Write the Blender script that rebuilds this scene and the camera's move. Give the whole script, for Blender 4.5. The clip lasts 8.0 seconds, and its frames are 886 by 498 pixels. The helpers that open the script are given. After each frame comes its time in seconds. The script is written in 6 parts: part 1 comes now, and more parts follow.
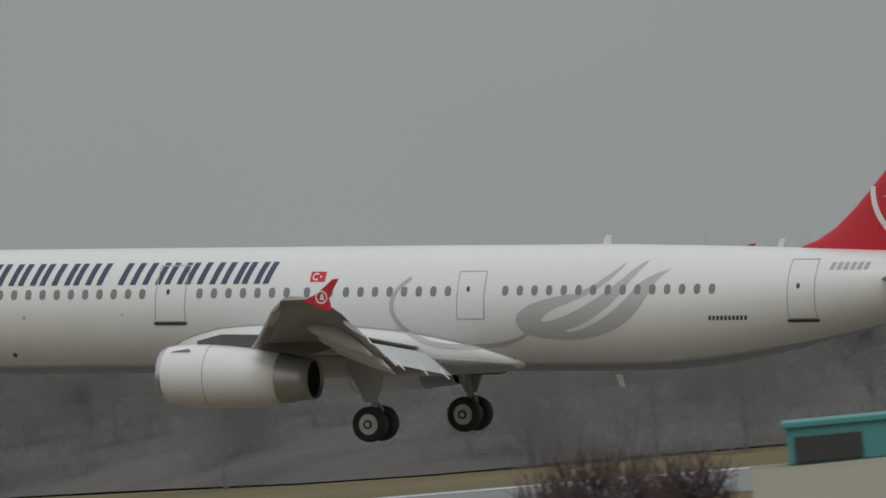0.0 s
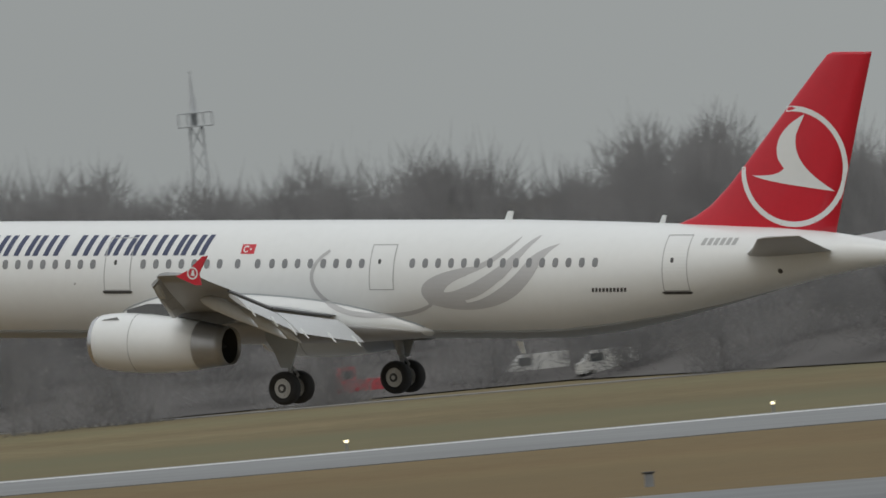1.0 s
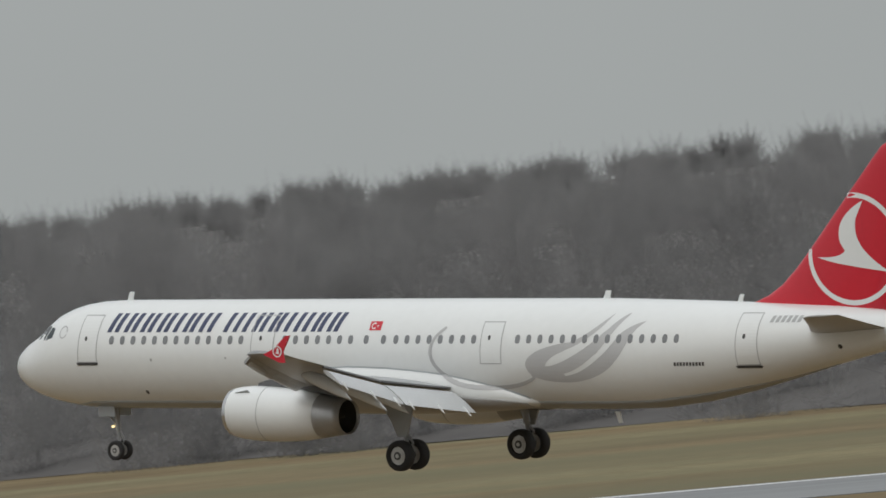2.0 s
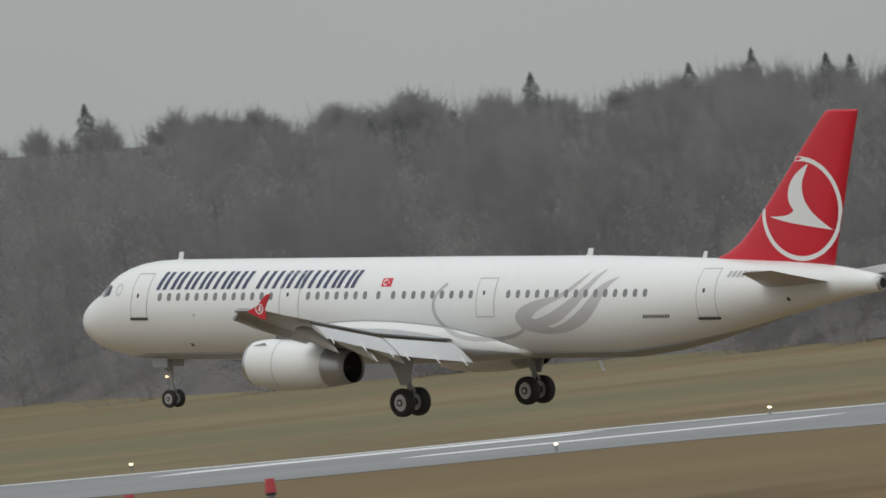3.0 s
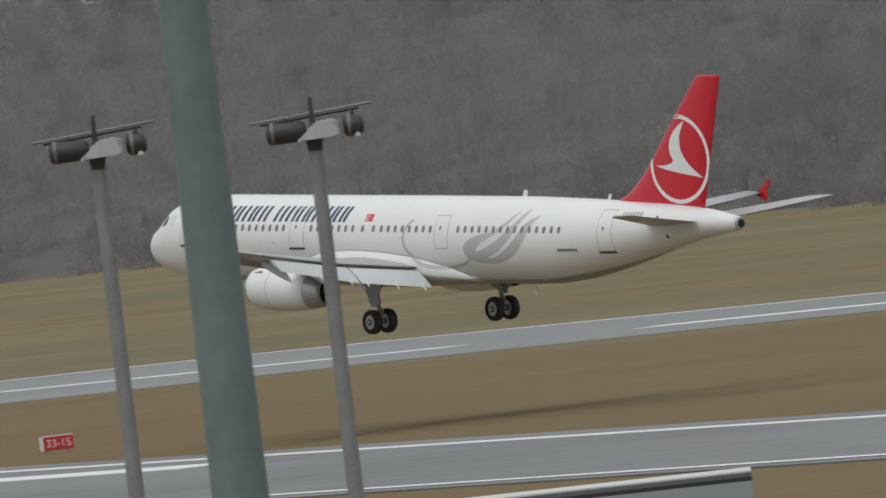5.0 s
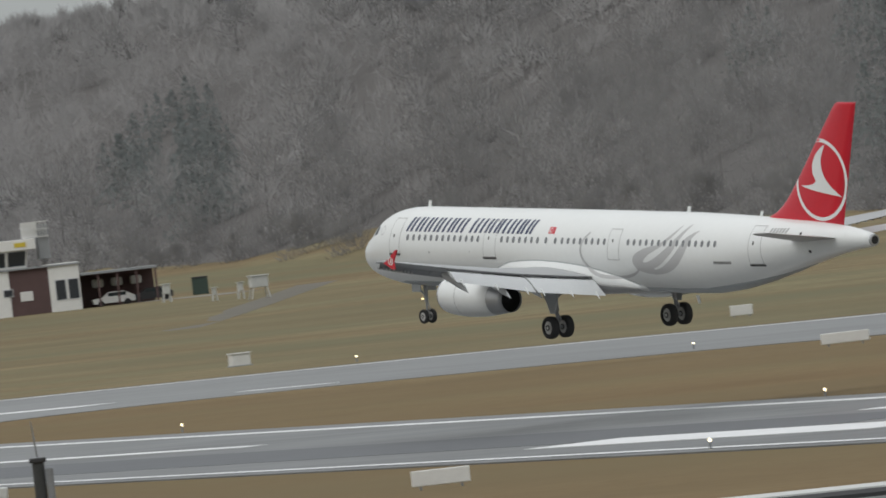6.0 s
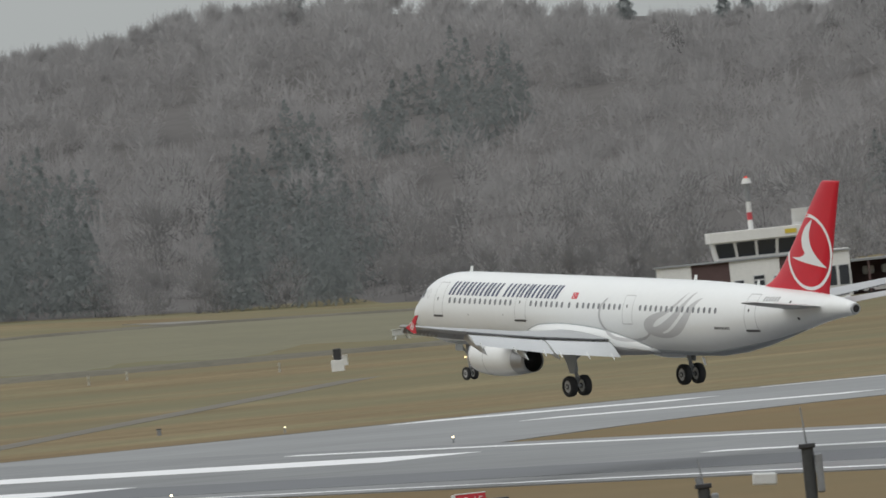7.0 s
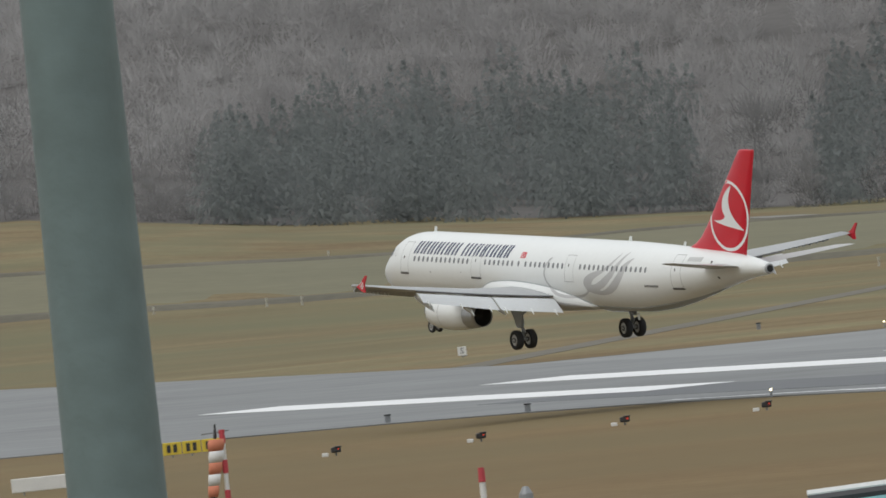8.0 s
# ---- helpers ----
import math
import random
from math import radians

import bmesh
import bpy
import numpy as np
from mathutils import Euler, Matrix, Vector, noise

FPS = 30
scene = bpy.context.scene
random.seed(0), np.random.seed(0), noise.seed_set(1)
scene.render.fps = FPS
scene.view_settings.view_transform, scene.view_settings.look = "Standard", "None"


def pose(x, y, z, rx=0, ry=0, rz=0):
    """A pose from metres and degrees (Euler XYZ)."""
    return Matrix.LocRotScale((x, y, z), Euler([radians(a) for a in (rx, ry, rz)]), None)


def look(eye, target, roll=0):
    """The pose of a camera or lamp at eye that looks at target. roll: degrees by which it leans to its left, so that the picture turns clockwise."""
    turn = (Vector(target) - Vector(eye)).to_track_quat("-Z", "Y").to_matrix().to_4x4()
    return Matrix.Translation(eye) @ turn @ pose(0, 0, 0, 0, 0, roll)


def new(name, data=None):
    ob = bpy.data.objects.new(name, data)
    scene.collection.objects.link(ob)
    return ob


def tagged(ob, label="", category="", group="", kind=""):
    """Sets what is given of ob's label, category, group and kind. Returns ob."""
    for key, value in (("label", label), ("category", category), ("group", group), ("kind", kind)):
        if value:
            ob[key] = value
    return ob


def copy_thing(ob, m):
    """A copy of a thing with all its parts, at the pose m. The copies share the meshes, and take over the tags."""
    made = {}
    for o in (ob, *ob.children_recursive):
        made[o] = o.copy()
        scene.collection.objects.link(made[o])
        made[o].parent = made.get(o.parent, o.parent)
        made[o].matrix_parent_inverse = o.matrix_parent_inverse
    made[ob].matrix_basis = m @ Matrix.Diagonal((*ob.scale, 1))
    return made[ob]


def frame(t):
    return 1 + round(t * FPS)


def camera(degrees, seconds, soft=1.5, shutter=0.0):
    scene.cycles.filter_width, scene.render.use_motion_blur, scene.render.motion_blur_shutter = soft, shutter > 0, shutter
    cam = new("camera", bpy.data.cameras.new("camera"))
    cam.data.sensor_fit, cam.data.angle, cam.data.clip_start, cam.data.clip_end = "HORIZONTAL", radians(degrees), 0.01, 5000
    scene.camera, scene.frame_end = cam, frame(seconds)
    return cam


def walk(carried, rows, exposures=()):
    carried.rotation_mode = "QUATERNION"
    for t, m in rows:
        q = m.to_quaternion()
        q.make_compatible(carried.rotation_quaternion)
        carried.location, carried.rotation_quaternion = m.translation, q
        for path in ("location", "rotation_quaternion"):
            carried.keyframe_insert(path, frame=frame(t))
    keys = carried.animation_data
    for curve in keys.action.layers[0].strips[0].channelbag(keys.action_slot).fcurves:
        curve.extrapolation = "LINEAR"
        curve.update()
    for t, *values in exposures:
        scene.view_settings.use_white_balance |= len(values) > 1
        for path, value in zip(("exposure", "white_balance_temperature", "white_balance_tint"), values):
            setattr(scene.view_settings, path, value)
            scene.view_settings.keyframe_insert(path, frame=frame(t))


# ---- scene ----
cam = camera(3.354, 8.0, soft=1.6, shutter=0.07)
# the plan is drawn in units of PLAN metres; the airliner is drawn in metres
PLAN = 1.38
EYE = Vector((0, 0, 9.5))
# seconds, degrees of pan from +y towards -x, degrees of tilt, degrees of lean
PAN = (
    (0.0, 24.880, -0.206, 5.40),
    (0.2, 26.406, -0.202, 5.39),
    (0.5, 28.569, -0.199, 5.33),
    (0.8, 30.199, -0.307, 5.45),
    (1.0, 31.423, -0.333, 5.42),
    (1.2, 32.663, -0.311, 5.60),
    (1.4, 33.973, -0.191, 5.98),
    (1.5, 34.645, -0.133, 5.94),
    (1.7, 35.984, -0.038, 5.82),
    (2.8, 42.040, -0.134, 6.42),
    (3.0, 43.042, -0.148, 6.60),
    (3.5, 45.568, -0.223, 6.64),
    (4.0, 47.504, -0.306, 6.55),
    (4.2, 48.164, -0.312, 6.57),
    (5.3, 52.483, -0.429, 6.29),
    (5.4, 52.884, -0.446, 6.14),
    (5.5, 53.291, -0.457, 6.30),
    (5.8, 54.457, -0.405, 6.34),
    (6.0, 55.231, -0.251, 6.37),
    (6.2, 55.862, -0.123, 6.07),
    (6.5, 56.663, 0.001, 6.16),
    (6.8, 57.595, 0.032, 6.04),
    (7.0, 58.138, 0.008, 5.92),
    (7.2, 58.616, -0.044, 5.87),
    (7.5, 59.278, -0.092, 5.82),
    (7.8, 60.011, -0.156, 5.92),
    (8.0, 60.437, -0.158, 5.92),
)


def aim(pan, tilt, lean):
    p, q = radians(pan), radians(tilt)
    way = Vector((-math.sin(p) * math.cos(q), math.cos(p) * math.cos(q), math.sin(q)))
    return look(EYE * PLAN, EYE * PLAN + 100 * way, -lean)


walk(cam, [(t, aim(p, q, r)) for t, p, q, r in PAN], exposures=[(0.0, -0.34), (0.6, -0.36), (1.0, -0.16), (1.5, -0.03), (3.0, 0.04), (5.0, 0.05), (7.0, 0.2), (8.0, 0.24)])

# ---- light: an overcast winter day, a veiled sun behind the camera ----
world = bpy.data.worlds.new("overcast")
scene.world = world
world.use_nodes = True
wn, wl = world.node_tree.nodes, world.node_tree.links
wn.clear()
w_out, w_bg, w_add = wn.new("ShaderNodeOutputWorld"), wn.new("ShaderNodeBackground"), wn.new("ShaderNodeMix")
w_sky, w_tc, w_sep, w_ramp = wn.new("ShaderNodeTexSky"), wn.new("ShaderNodeTexCoord"), wn.new("ShaderNodeSeparateXYZ"), wn.new("ShaderNodeValToRGB")
w_sky.sky_type, w_sky.sun_disc = "NISHITA", False
w_sky.sun_elevation, w_sky.sun_rotation = radians(38), radians(200)
w_sky.air_density, w_sky.dust_density = 1.0, 6.0
w_scale = wn.new("ShaderNodeVectorMath")
w_scale.operation, w_scale.inputs["Scale"].default_value = "SCALE", 0.06
# cloud cover: three times as bright overhead as at the horizon
w_ramp.color_ramp.elements[0].color = (0.390, 0.413, 0.411, 1)
w_ramp.color_ramp.elements[1].color = (0.95, 0.975, 1.0, 1)
w_noise, w_mul = wn.new("ShaderNodeTexNoise"), wn.new("ShaderNodeMix")
w_noise.inputs["Scale"].default_value, w_noise.inputs["Detail"].default_value = 9.0, 3.0
w_mul.data_type, w_mul.blend_type = "RGBA", "OVERLAY"
w_mul.inputs["Factor"].default_value = 0.12
w_add.data_type, w_add.blend_type = "RGBA", "MIX"
w_add.inputs["Factor"].default_value = 0.12
wl.new(w_tc.outputs["Generated"], w_sep.inputs[0])
wl.new(w_tc.outputs["Generated"], w_noise.inputs["Vector"])
wl.new(w_sep.outputs["Z"], w_ramp.inputs["Fac"])
wl.new(w_ramp.outputs["Color"], w_mul.inputs["A"])
wl.new(w_noise.outputs["Fac"], w_mul.inputs["B"])
wl.new(w_sky.outputs["Color"], w_scale.inputs[0])
wl.new(w_mul.outputs["Result"], w_add.inputs["A"])
wl.new(w_scale.outputs[0], w_add.inputs["B"])
wl.new(w_add.outputs["Result"], w_bg.inputs["Color"])
wl.new(w_bg.outputs[0], w_out.inputs["Surface"])
w_bg.inputs["Strength"].default_value = 1.0

sun_data = bpy.data.lights.new("veiled_sun", "SUN")
sun_data.energy, sun_data.angle, sun_data.color = 0.8, radians(40), (1.0, 0.985, 0.945)
sun = new("veiled_sun", sun_data)
sun.matrix_world = look((-250, 100, 460), (-350, 400, 0))


# ---- materials ----
def mat(name, color, rough=0.6, metal=0.0, vary=0.15, scale=3.0, bump=0.0, fine=40.0, random_tint=0.0, island=0.0, coat=0.0, emit=None, streak=None):
    m = bpy.data.materials.new(name)
    m.use_nodes = True
    n, l = m.node_tree.nodes, m.node_tree.links
    b = n["Principled BSDF"]
    b.inputs["Roughness"].default_value, b.inputs["Metallic"].default_value = rough, metal
    b.inputs["Coat Weight"].default_value = coat
    if emit:
        b.inputs["Emission Color"].default_value, b.inputs["Emission Strength"].default_value = (*emit[0], 1), emit[1]
    tc, n1, n2 = n.new("ShaderNodeTexCoord"), n.new("ShaderNodeTexNoise"), n.new("ShaderNodeTexNoise")
    n1.inputs["Scale"].default_value, n2.inputs["Scale"].default_value = scale, fine
    n1.inputs["Detail"].default_value, n2.inputs["Detail"].default_value = 5, 4
    place = tc.outputs["Object"]
    if streak is not None:
        # grain drawn out along one direction of the plan
        mp = n.new("ShaderNodeMapping")
        mp.inputs["Rotation"].default_value, mp.inputs["Scale"].default_value = (0, 0, radians(streak)), (0.2, 1.0, 1.0)
        l.new(place, mp.inputs["Vector"])
        place = mp.outputs[0]
    l.new(place, n1.inputs["Vector"])
    l.new(place, n2.inputs["Vector"])
    add = n.new("ShaderNodeMath")
    add.operation = "ADD"
    l.new(n1.outputs["Fac"], add.inputs[0])
    l.new(n2.outputs["Fac"], add.inputs[1])
    last = add.outputs[0]
    for node, out, amount in (("ShaderNodeObjectInfo", "Random", random_tint), ("ShaderNodeNewGeometry", "Random Per Island", island)):
        if amount:
            src, ma = n.new(node), n.new("ShaderNodeMath")
            ma.operation, ma.inputs[1].default_value = "MULTIPLY_ADD", amount * 2
            l.new(src.outputs[out], ma.inputs[0])
            l.new(last, ma.inputs[2])
            sub = n.new("ShaderNodeMath")
            sub.operation, sub.inputs[1].default_value = "SUBTRACT", amount
            l.new(ma.outputs[0], sub.inputs[0])
            last = sub.outputs[0]
    mr = n.new("ShaderNodeMapRange")
    mr.inputs["From Min"].default_value, mr.inputs["From Max"].default_value = 0.55, 1.45
    mr.inputs["To Min"].default_value, mr.inputs["To Max"].default_value = 1 - vary, 1 + vary
    mr.clamp = False
    l.new(last, mr.inputs["Value"])
    sc = n.new("ShaderNodeVectorMath")
    sc.operation = "SCALE"
    sc.inputs[0].default_value = color
    l.new(mr.outputs[0], sc.inputs["Scale"])
    l.new(sc.outputs[0], b.inputs["Base Color"])
    if bump:
        bp = n.new("ShaderNodeBump")
        bp.inputs["Strength"].default_value, bp.inputs["Distance"].default_value = bump, 0.05
        l.new(last, bp.inputs["Height"])
        l.new(bp.outputs["Normal"], b.inputs["Normal"])
    return m


M_WHITE = mat("white_aircraft_paint", (0.745, 0.765, 0.760), 0.28, vary=0.03, scale=0.35, fine=3, coat=0.3)
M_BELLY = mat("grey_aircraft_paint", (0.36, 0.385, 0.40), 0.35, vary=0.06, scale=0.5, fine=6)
M_WING = mat("wing_grey_paint", (0.35, 0.36, 0.37), 0.35, vary=0.07, scale=0.7, fine=8)
M_PYLON = mat("dark_pylon_grey", (0.115, 0.117, 0.12), 0.4, vary=0.15, scale=1.2, fine=8)
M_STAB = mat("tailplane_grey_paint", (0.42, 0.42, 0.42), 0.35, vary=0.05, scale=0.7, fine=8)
M_FLAP = mat("flap_pale_paint", (0.60, 0.62, 0.63), 0.35, vary=0.06, scale=0.7, fine=8)
M_RED = mat("red_aircraft_paint", (0.56, 0.012, 0.03), 0.3, vary=0.05, scale=0.5, fine=5, coat=0.3)
M_NAVY = mat("navy_lettering", (0.045, 0.058, 0.115), 0.4, vary=0.06)
M_TULIP = mat("silver_grey_tulip_paint", (0.47, 0.475, 0.48), 0.35, vary=0.08, scale=1.2)
M_LINE = mat("door_outline_grey", (0.40, 0.41, 0.41), 0.5, vary=0.1)
M_SILL = mat("door_sill_dark", (0.07, 0.07, 0.07), 0.5, 0.3)
M_WINDOW = mat("cabin_window_grey", (0.21, 0.22, 0.23), 0.2, vary=0.1, random_tint=0.25)
M_GLASS = mat("cockpit_glass_dark", (0.03, 0.04, 0.045), 0.08)
M_METAL = mat("brushed_exhaust_metal", (0.42, 0.43, 0.44), 0.42, 0.65, vary=0.15, scale=2)
M_LIP = mat("polished_inlet_lip", (0.62, 0.62, 0.63), 0.25, 0.9, vary=0.05)
M_SOOT = mat("sooty_exhaust_inside", (0.02, 0.02, 0.02), 0.7)
M_GEAR = mat("gear_leg_grey", (0.32, 0.33, 0.34), 0.45, 0.2, vary=0.12, scale=5)
M_TYRE = mat("tyre_rubber", (0.022, 0.022, 0.023), 0.75, vary=0.2, scale=6, bump=0.1)
M_RIM = mat("wheel_rim_metal", (0.52, 0.52, 0.51), 0.4, 0.5, vary=0.15, scale=9)
M_LAMP = mat("lit_landing_lamp", (0.9, 0.85, 0.6), 0.2, emit=((1.0, 0.75, 0.35), 1.6))
M_EDGE = mat("lit_runway_lamp", (0.9, 0.85, 0.6), 0.2, emit=((1.0, 0.85, 0.55), 3.0))


# ---- building helpers ----
def part(name, bm, material, parent=None, label="", smooth=False):
    me = bpy.data.meshes.new(name)
    bm.normal_update()
    bm.to_mesh(me)
    bm.free()
    me.materials.append(material)
    if smooth:
        me.polygons.foreach_set("use_smooth", [True] * len(me.polygons))
    ob = new(name, me)
    if parent:
        ob.parent = parent
    if label:
        tagged(ob, label)
    return ob


def empty(name, m, label, category, group=""):
    ob = new(name)
    ob.empty_display_size = 0.2
    ob.matrix_basis = m
    return tagged(ob, label, category, group)


def solid(name, verts, faces, material, parent=None, label="", smooth=False):
    me = bpy.data.meshes.new(name)
    me.from_pydata([tuple(v) for v in verts], [], faces)
    me.validate()
    me.materials.append(material)
    if smooth:
        me.polygons.foreach_set("use_smooth", [True] * len(me.polygons))
    ob = new(name, me)
    if parent:
        ob.parent = parent
    if label:
        tagged(ob, label)
    return ob


def box(bm, x0, x1, y0, y1, z0, z1, bevel=0.0, m=None):
    made = bmesh.ops.create_cube(bm, size=1.0)["verts"]
    for v in made:
        v.co = Vector((x0 + (v.co.x + 0.5) * (x1 - x0), y0 + (v.co.y + 0.5) * (y1 - y0), z0 + (v.co.z + 0.5) * (z1 - z0)))
    if bevel:
        es = {e for v in made for e in v.link_edges}
        r = bmesh.ops.bevel(bm, geom=list(es), offset=bevel, segments=2, affect="EDGES", profile=0.5)
        made = list({v for f in r["faces"] for v in f.verts} | {v for v in made if v.is_valid})
    if m is not None:
        bmesh.ops.transform(bm, matrix=m, verts=made)
    return bm


def rod(bm, a, b, r0, r1=None, seg=10):
    a, b = Vector(a), Vector(b)
    r1 = r0 if r1 is None else r1
    m = Matrix.Translation((a + b) / 2) @ (b - a).to_track_quat("Z", "Y").to_matrix().to_4x4()
    bmesh.ops.create_cone(bm, cap_ends=True, segments=seg, radius1=r0, radius2=r1, depth=(b - a).length, matrix=m)
    return bm


def ring_loft(bm, rings, cap0=True, cap1=True):
    rows = [[bm.verts.new(p) for p in ring] for ring in rings]
    k = len(rows[0])
    for a, b in zip(rows, rows[1:]):
        for i in range(k):
            bm.faces.new((a[i], a[(i + 1) % k], b[(i + 1) % k], b[i]))
    if cap0:
        bm.faces.new(rows[0][::-1])
    if cap1:
        bm.faces.new(rows[-1])
    bmesh.ops.recalc_face_normals(bm, faces=bm.faces)
    return bm


def bm_new():
    return bmesh.new()


def polar(pan, d, z=0.0):
    a = radians(pan)
    return Vector((-math.sin(a) * d, math.cos(a) * d, z))


# ---- the land: flat airfield, woods on rising ground behind it ----
# pan in degrees, distance of the wood's edge, height of its ground
LAND = (
    (10, 500, 0), (22, 502, 0), (25.3, 514, 0), (26.3, 541, 0), (27.2, 556, 0), (28.4, 567, 0), (29.7, 588, 0), (31.0, 620, 0), (31.7, 620, 0), (33.1, 620, 0), (34.5, 660, 0), (36.2, 728, 0),
    (41.4, 800, 0), (42.5, 850, 0), (43.9, 900, 0), (44.7, 965, 0), (46.4, 1040, 0), (47.2, 1064, 0), (49.2, 1260, 0), (52, 1400, 1.0), (54, 1500, 1.9),
    (56.3, 1850, 1.8), (57.5, 1900, 2.2), (58.3, 1950, 3.1), (59.2, 1950, 5.0), (59.8, 1950, 6.1), (60.4, 1950, 7.0), (61, 1950, 9.0), (62.1, 1950, 13.6), (63.5, 1950, 15.5), (90, 1950, 18.0),
)
# rise of the tree tops over the eye, in metres per km, by pan: the near woods, then the hillside
TOPS_NEAR = (
    (10, -6), (23.5, -6.5), (25.3, -4.2), (26.9, -2.1), (27.3, -3), (28.1, -3.2), (28.4, -1.7), (28.9, -2.2), (29.2, -1.2), (29.7, -1.2), (29.8, 0), (30.2, -0.3),
    (30.35, 1.5), (30.5, 2.1), (30.7, 1.0), (30.8, -0.6), (31.1, -1.5), (31.25, 0.3), (31.7, 1.1), (32.0, 0), (32.4, 0.2), (32.9, 1.7), (33.5, 2.9), (34.0, 3.9), (34.4, 5.0), (35.1, 5.5), (36.3, 5.5), (40.4, 5.0),
)
TOPS_HILL = (
    (40.8, 6.2), (41.3, 6.2), (41.8, 7.2), (42.3, 6.8), (42.5, 6.0), (42.7, 7.7), (42.85, 6.7), (43.1, 8.1), (43.5, 7.2), (43.9, 8.9), (44.2, 7.3), (44.33, 8.7), (44.7, 7.4), (44.9, 8.7),
    (45.4, 8.8), (46.1, 9.5), (46.4, 11.2), (46.65, 9.2), (47.1, 9.6), (47.6, 10.3), (48.0, 11.5), (48.4, 11.8), (49.1, 10.6), (52, 13.0), (54, 14.5), (55.9, 14.8), (56.8, 14.1),
    (57.2, 14.2), (57.5, 15.5), (58.2, 17.3), (59.0, 17.9), (59.3, 16.5), (60.3, 15.5), (60.9, 16.5), (63.5, 18.0), (70, 20.0), (90, 20.0),
)
TOPS = np.array(TOPS_NEAR + TOPS_HILL)
LA = np.array(LAND)
DEEP = 380.0


def land_at(pan):
    """Distance of the wood's edge, its height, and the broad rise of the skyline."""
    broad = float(np.mean([np.interp(pan + k, TOPS[:, 0], TOPS[:, 1]) for k in (-0.6, -0.3, 0, 0.3, 0.6)]))
    return [float(np.interp(pan, LA[:, 0], LA[:, k])) for k in (1, 2)] + [broad]


def tops_at(pan):
    return float(np.interp(pan, TOPS[:, 0], TOPS[:, 1]))


def smooth01(u):
    u = min(1.0, max(0.0, u))
    return u * u * (3 - 2 * u)


def height(x, y):
    d = math.hypot(x, y)
    pan = math.degrees(math.atan2(-x, y))
    if y <= 0 or not -20 < pan < 95:
        return 0.0
    edge, zed, sky = land_at(max(10, min(90, pan)))
    top = EYE.z + sky * (edge + DEEP) / 1000 - float(np.interp(pan, (33, 36), (11.5, 6.5)))
    if d < edge:
        return zed * smooth01((d / edge - 0.62) / 0.38)
    falls = max(0.0, d - edge - DEEP) * 0.014 * min(1.0, max(0.0, -sky / 2.5))
    return zed + (top - zed) * smooth01((d - edge) / DEEP) - falls


M_GRASS = bpy.data.materials.new("winter_grass")
M_GRASS.use_nodes = True
gn, gl = M_GRASS.node_tree.nodes, M_GRASS.node_tree.links
g_b = gn["Principled BSDF"]
g_b.inputs["Roughness"].default_value = 0.95
g_b.inputs["Specular IOR Level"].default_value = 0.1
g_tc = gn.new("ShaderNodeTexCoord")
g_map = gn.new("ShaderNodeMapping")
g_map.inputs["Scale"].default_value = (0.010, 0.040, 1.0)
g_n1, g_n2, g_n3 = (gn.new("ShaderNodeTexNoise") for _ in range(3))
g_n1.inputs["Scale"].default_value, g_n1.inputs["Detail"].default_value = 1.0, 6
g_n2.inputs["Scale"].default_value, g_n2.inputs["Detail"].default_value = 0.9, 5
g_n3.inputs["Scale"].default_value, g_n3.inputs["Detail"].default_value = 0.06, 3
gl.new(g_tc.outputs["Object"], g_map.inputs["Vector"])
gl.new(g_map.outputs[0], g_n1.inputs["Vector"])
gl.new(g_tc.outputs["Object"], g_n2.inputs["Vector"])
gl.new(g_tc.outputs["Object"], g_n3.inputs["Vector"])
g_r = gn.new("ShaderNodeValToRGB")
g_r.color_ramp.elements[0].position, g_r.color_ramp.elements[0].color = 0.35, (0.170, 0.126, 0.071, 1)
g_r.color_ramp.elements[1].position, g_r.color_ramp.elements[1].color = 0.66, (0.194, 0.172, 0.100, 1)
g_e = g_r.color_ramp.elements.new(0.5)
g_e.color = (0.190, 0.150, 0.086, 1)
gl.new(g_n1.outputs["Fac"], g_r.inputs["Fac"])
g_mx = gn.new("ShaderNodeMix")
g_mx.data_type, g_mx.blend_type = "RGBA", "OVERLAY"
g_mx.inputs["Factor"].default_value = 0.45
gl.new(g_r.outputs["Color"], g_mx.inputs["A"])
gl.new(g_n2.outputs["Fac"], g_mx.inputs["B"])
g_mx2 = gn.new("ShaderNodeMix")
g_mx2.data_type, g_mx2.blend_type = "RGBA", "OVERLAY"
g_mx2.inputs["Factor"].default_value = 0.35
gl.new(g_mx.outputs["Result"], g_mx2.inputs["A"])
gl.new(g_n3.outputs["Fac"], g_mx2.inputs["B"])
g_n4, g_mx3, g_mr = gn.new("ShaderNodeTexNoise"), gn.new("ShaderNodeMix"), gn.new("ShaderNodeMapRange")
g_n4.inputs["Scale"].default_value, g_n4.inputs["Detail"].default_value = 0.55, 3
g_mr.inputs["From Min"].default_value, g_mr.inputs["From Max"].default_value = 0.40, 0.68
g_mx3.data_type = "RGBA"
g_mx3.inputs["B"].default_value = (0.148, 0.140, 0.084, 1)
gl.new(g_map.outputs[0], g_n4.inputs["Vector"])
gl.new(g_n4.outputs["Fac"], g_mr.inputs["Value"])
gl.new(g_mr.outputs[0], g_mx3.inputs["Factor"])
gl.new(g_mx2.outputs["Result"], g_mx3.inputs["A"])
g_sep, g_near, g_mx4 = gn.new("ShaderNodeSeparateXYZ"), gn.new("ShaderNodeMapRange"), gn.new("ShaderNodeMix")
g_near.inputs["From Min"].default_value, g_near.inputs["From Max"].default_value = 455, 395
g_near.inputs["To Max"].default_value = 0.55
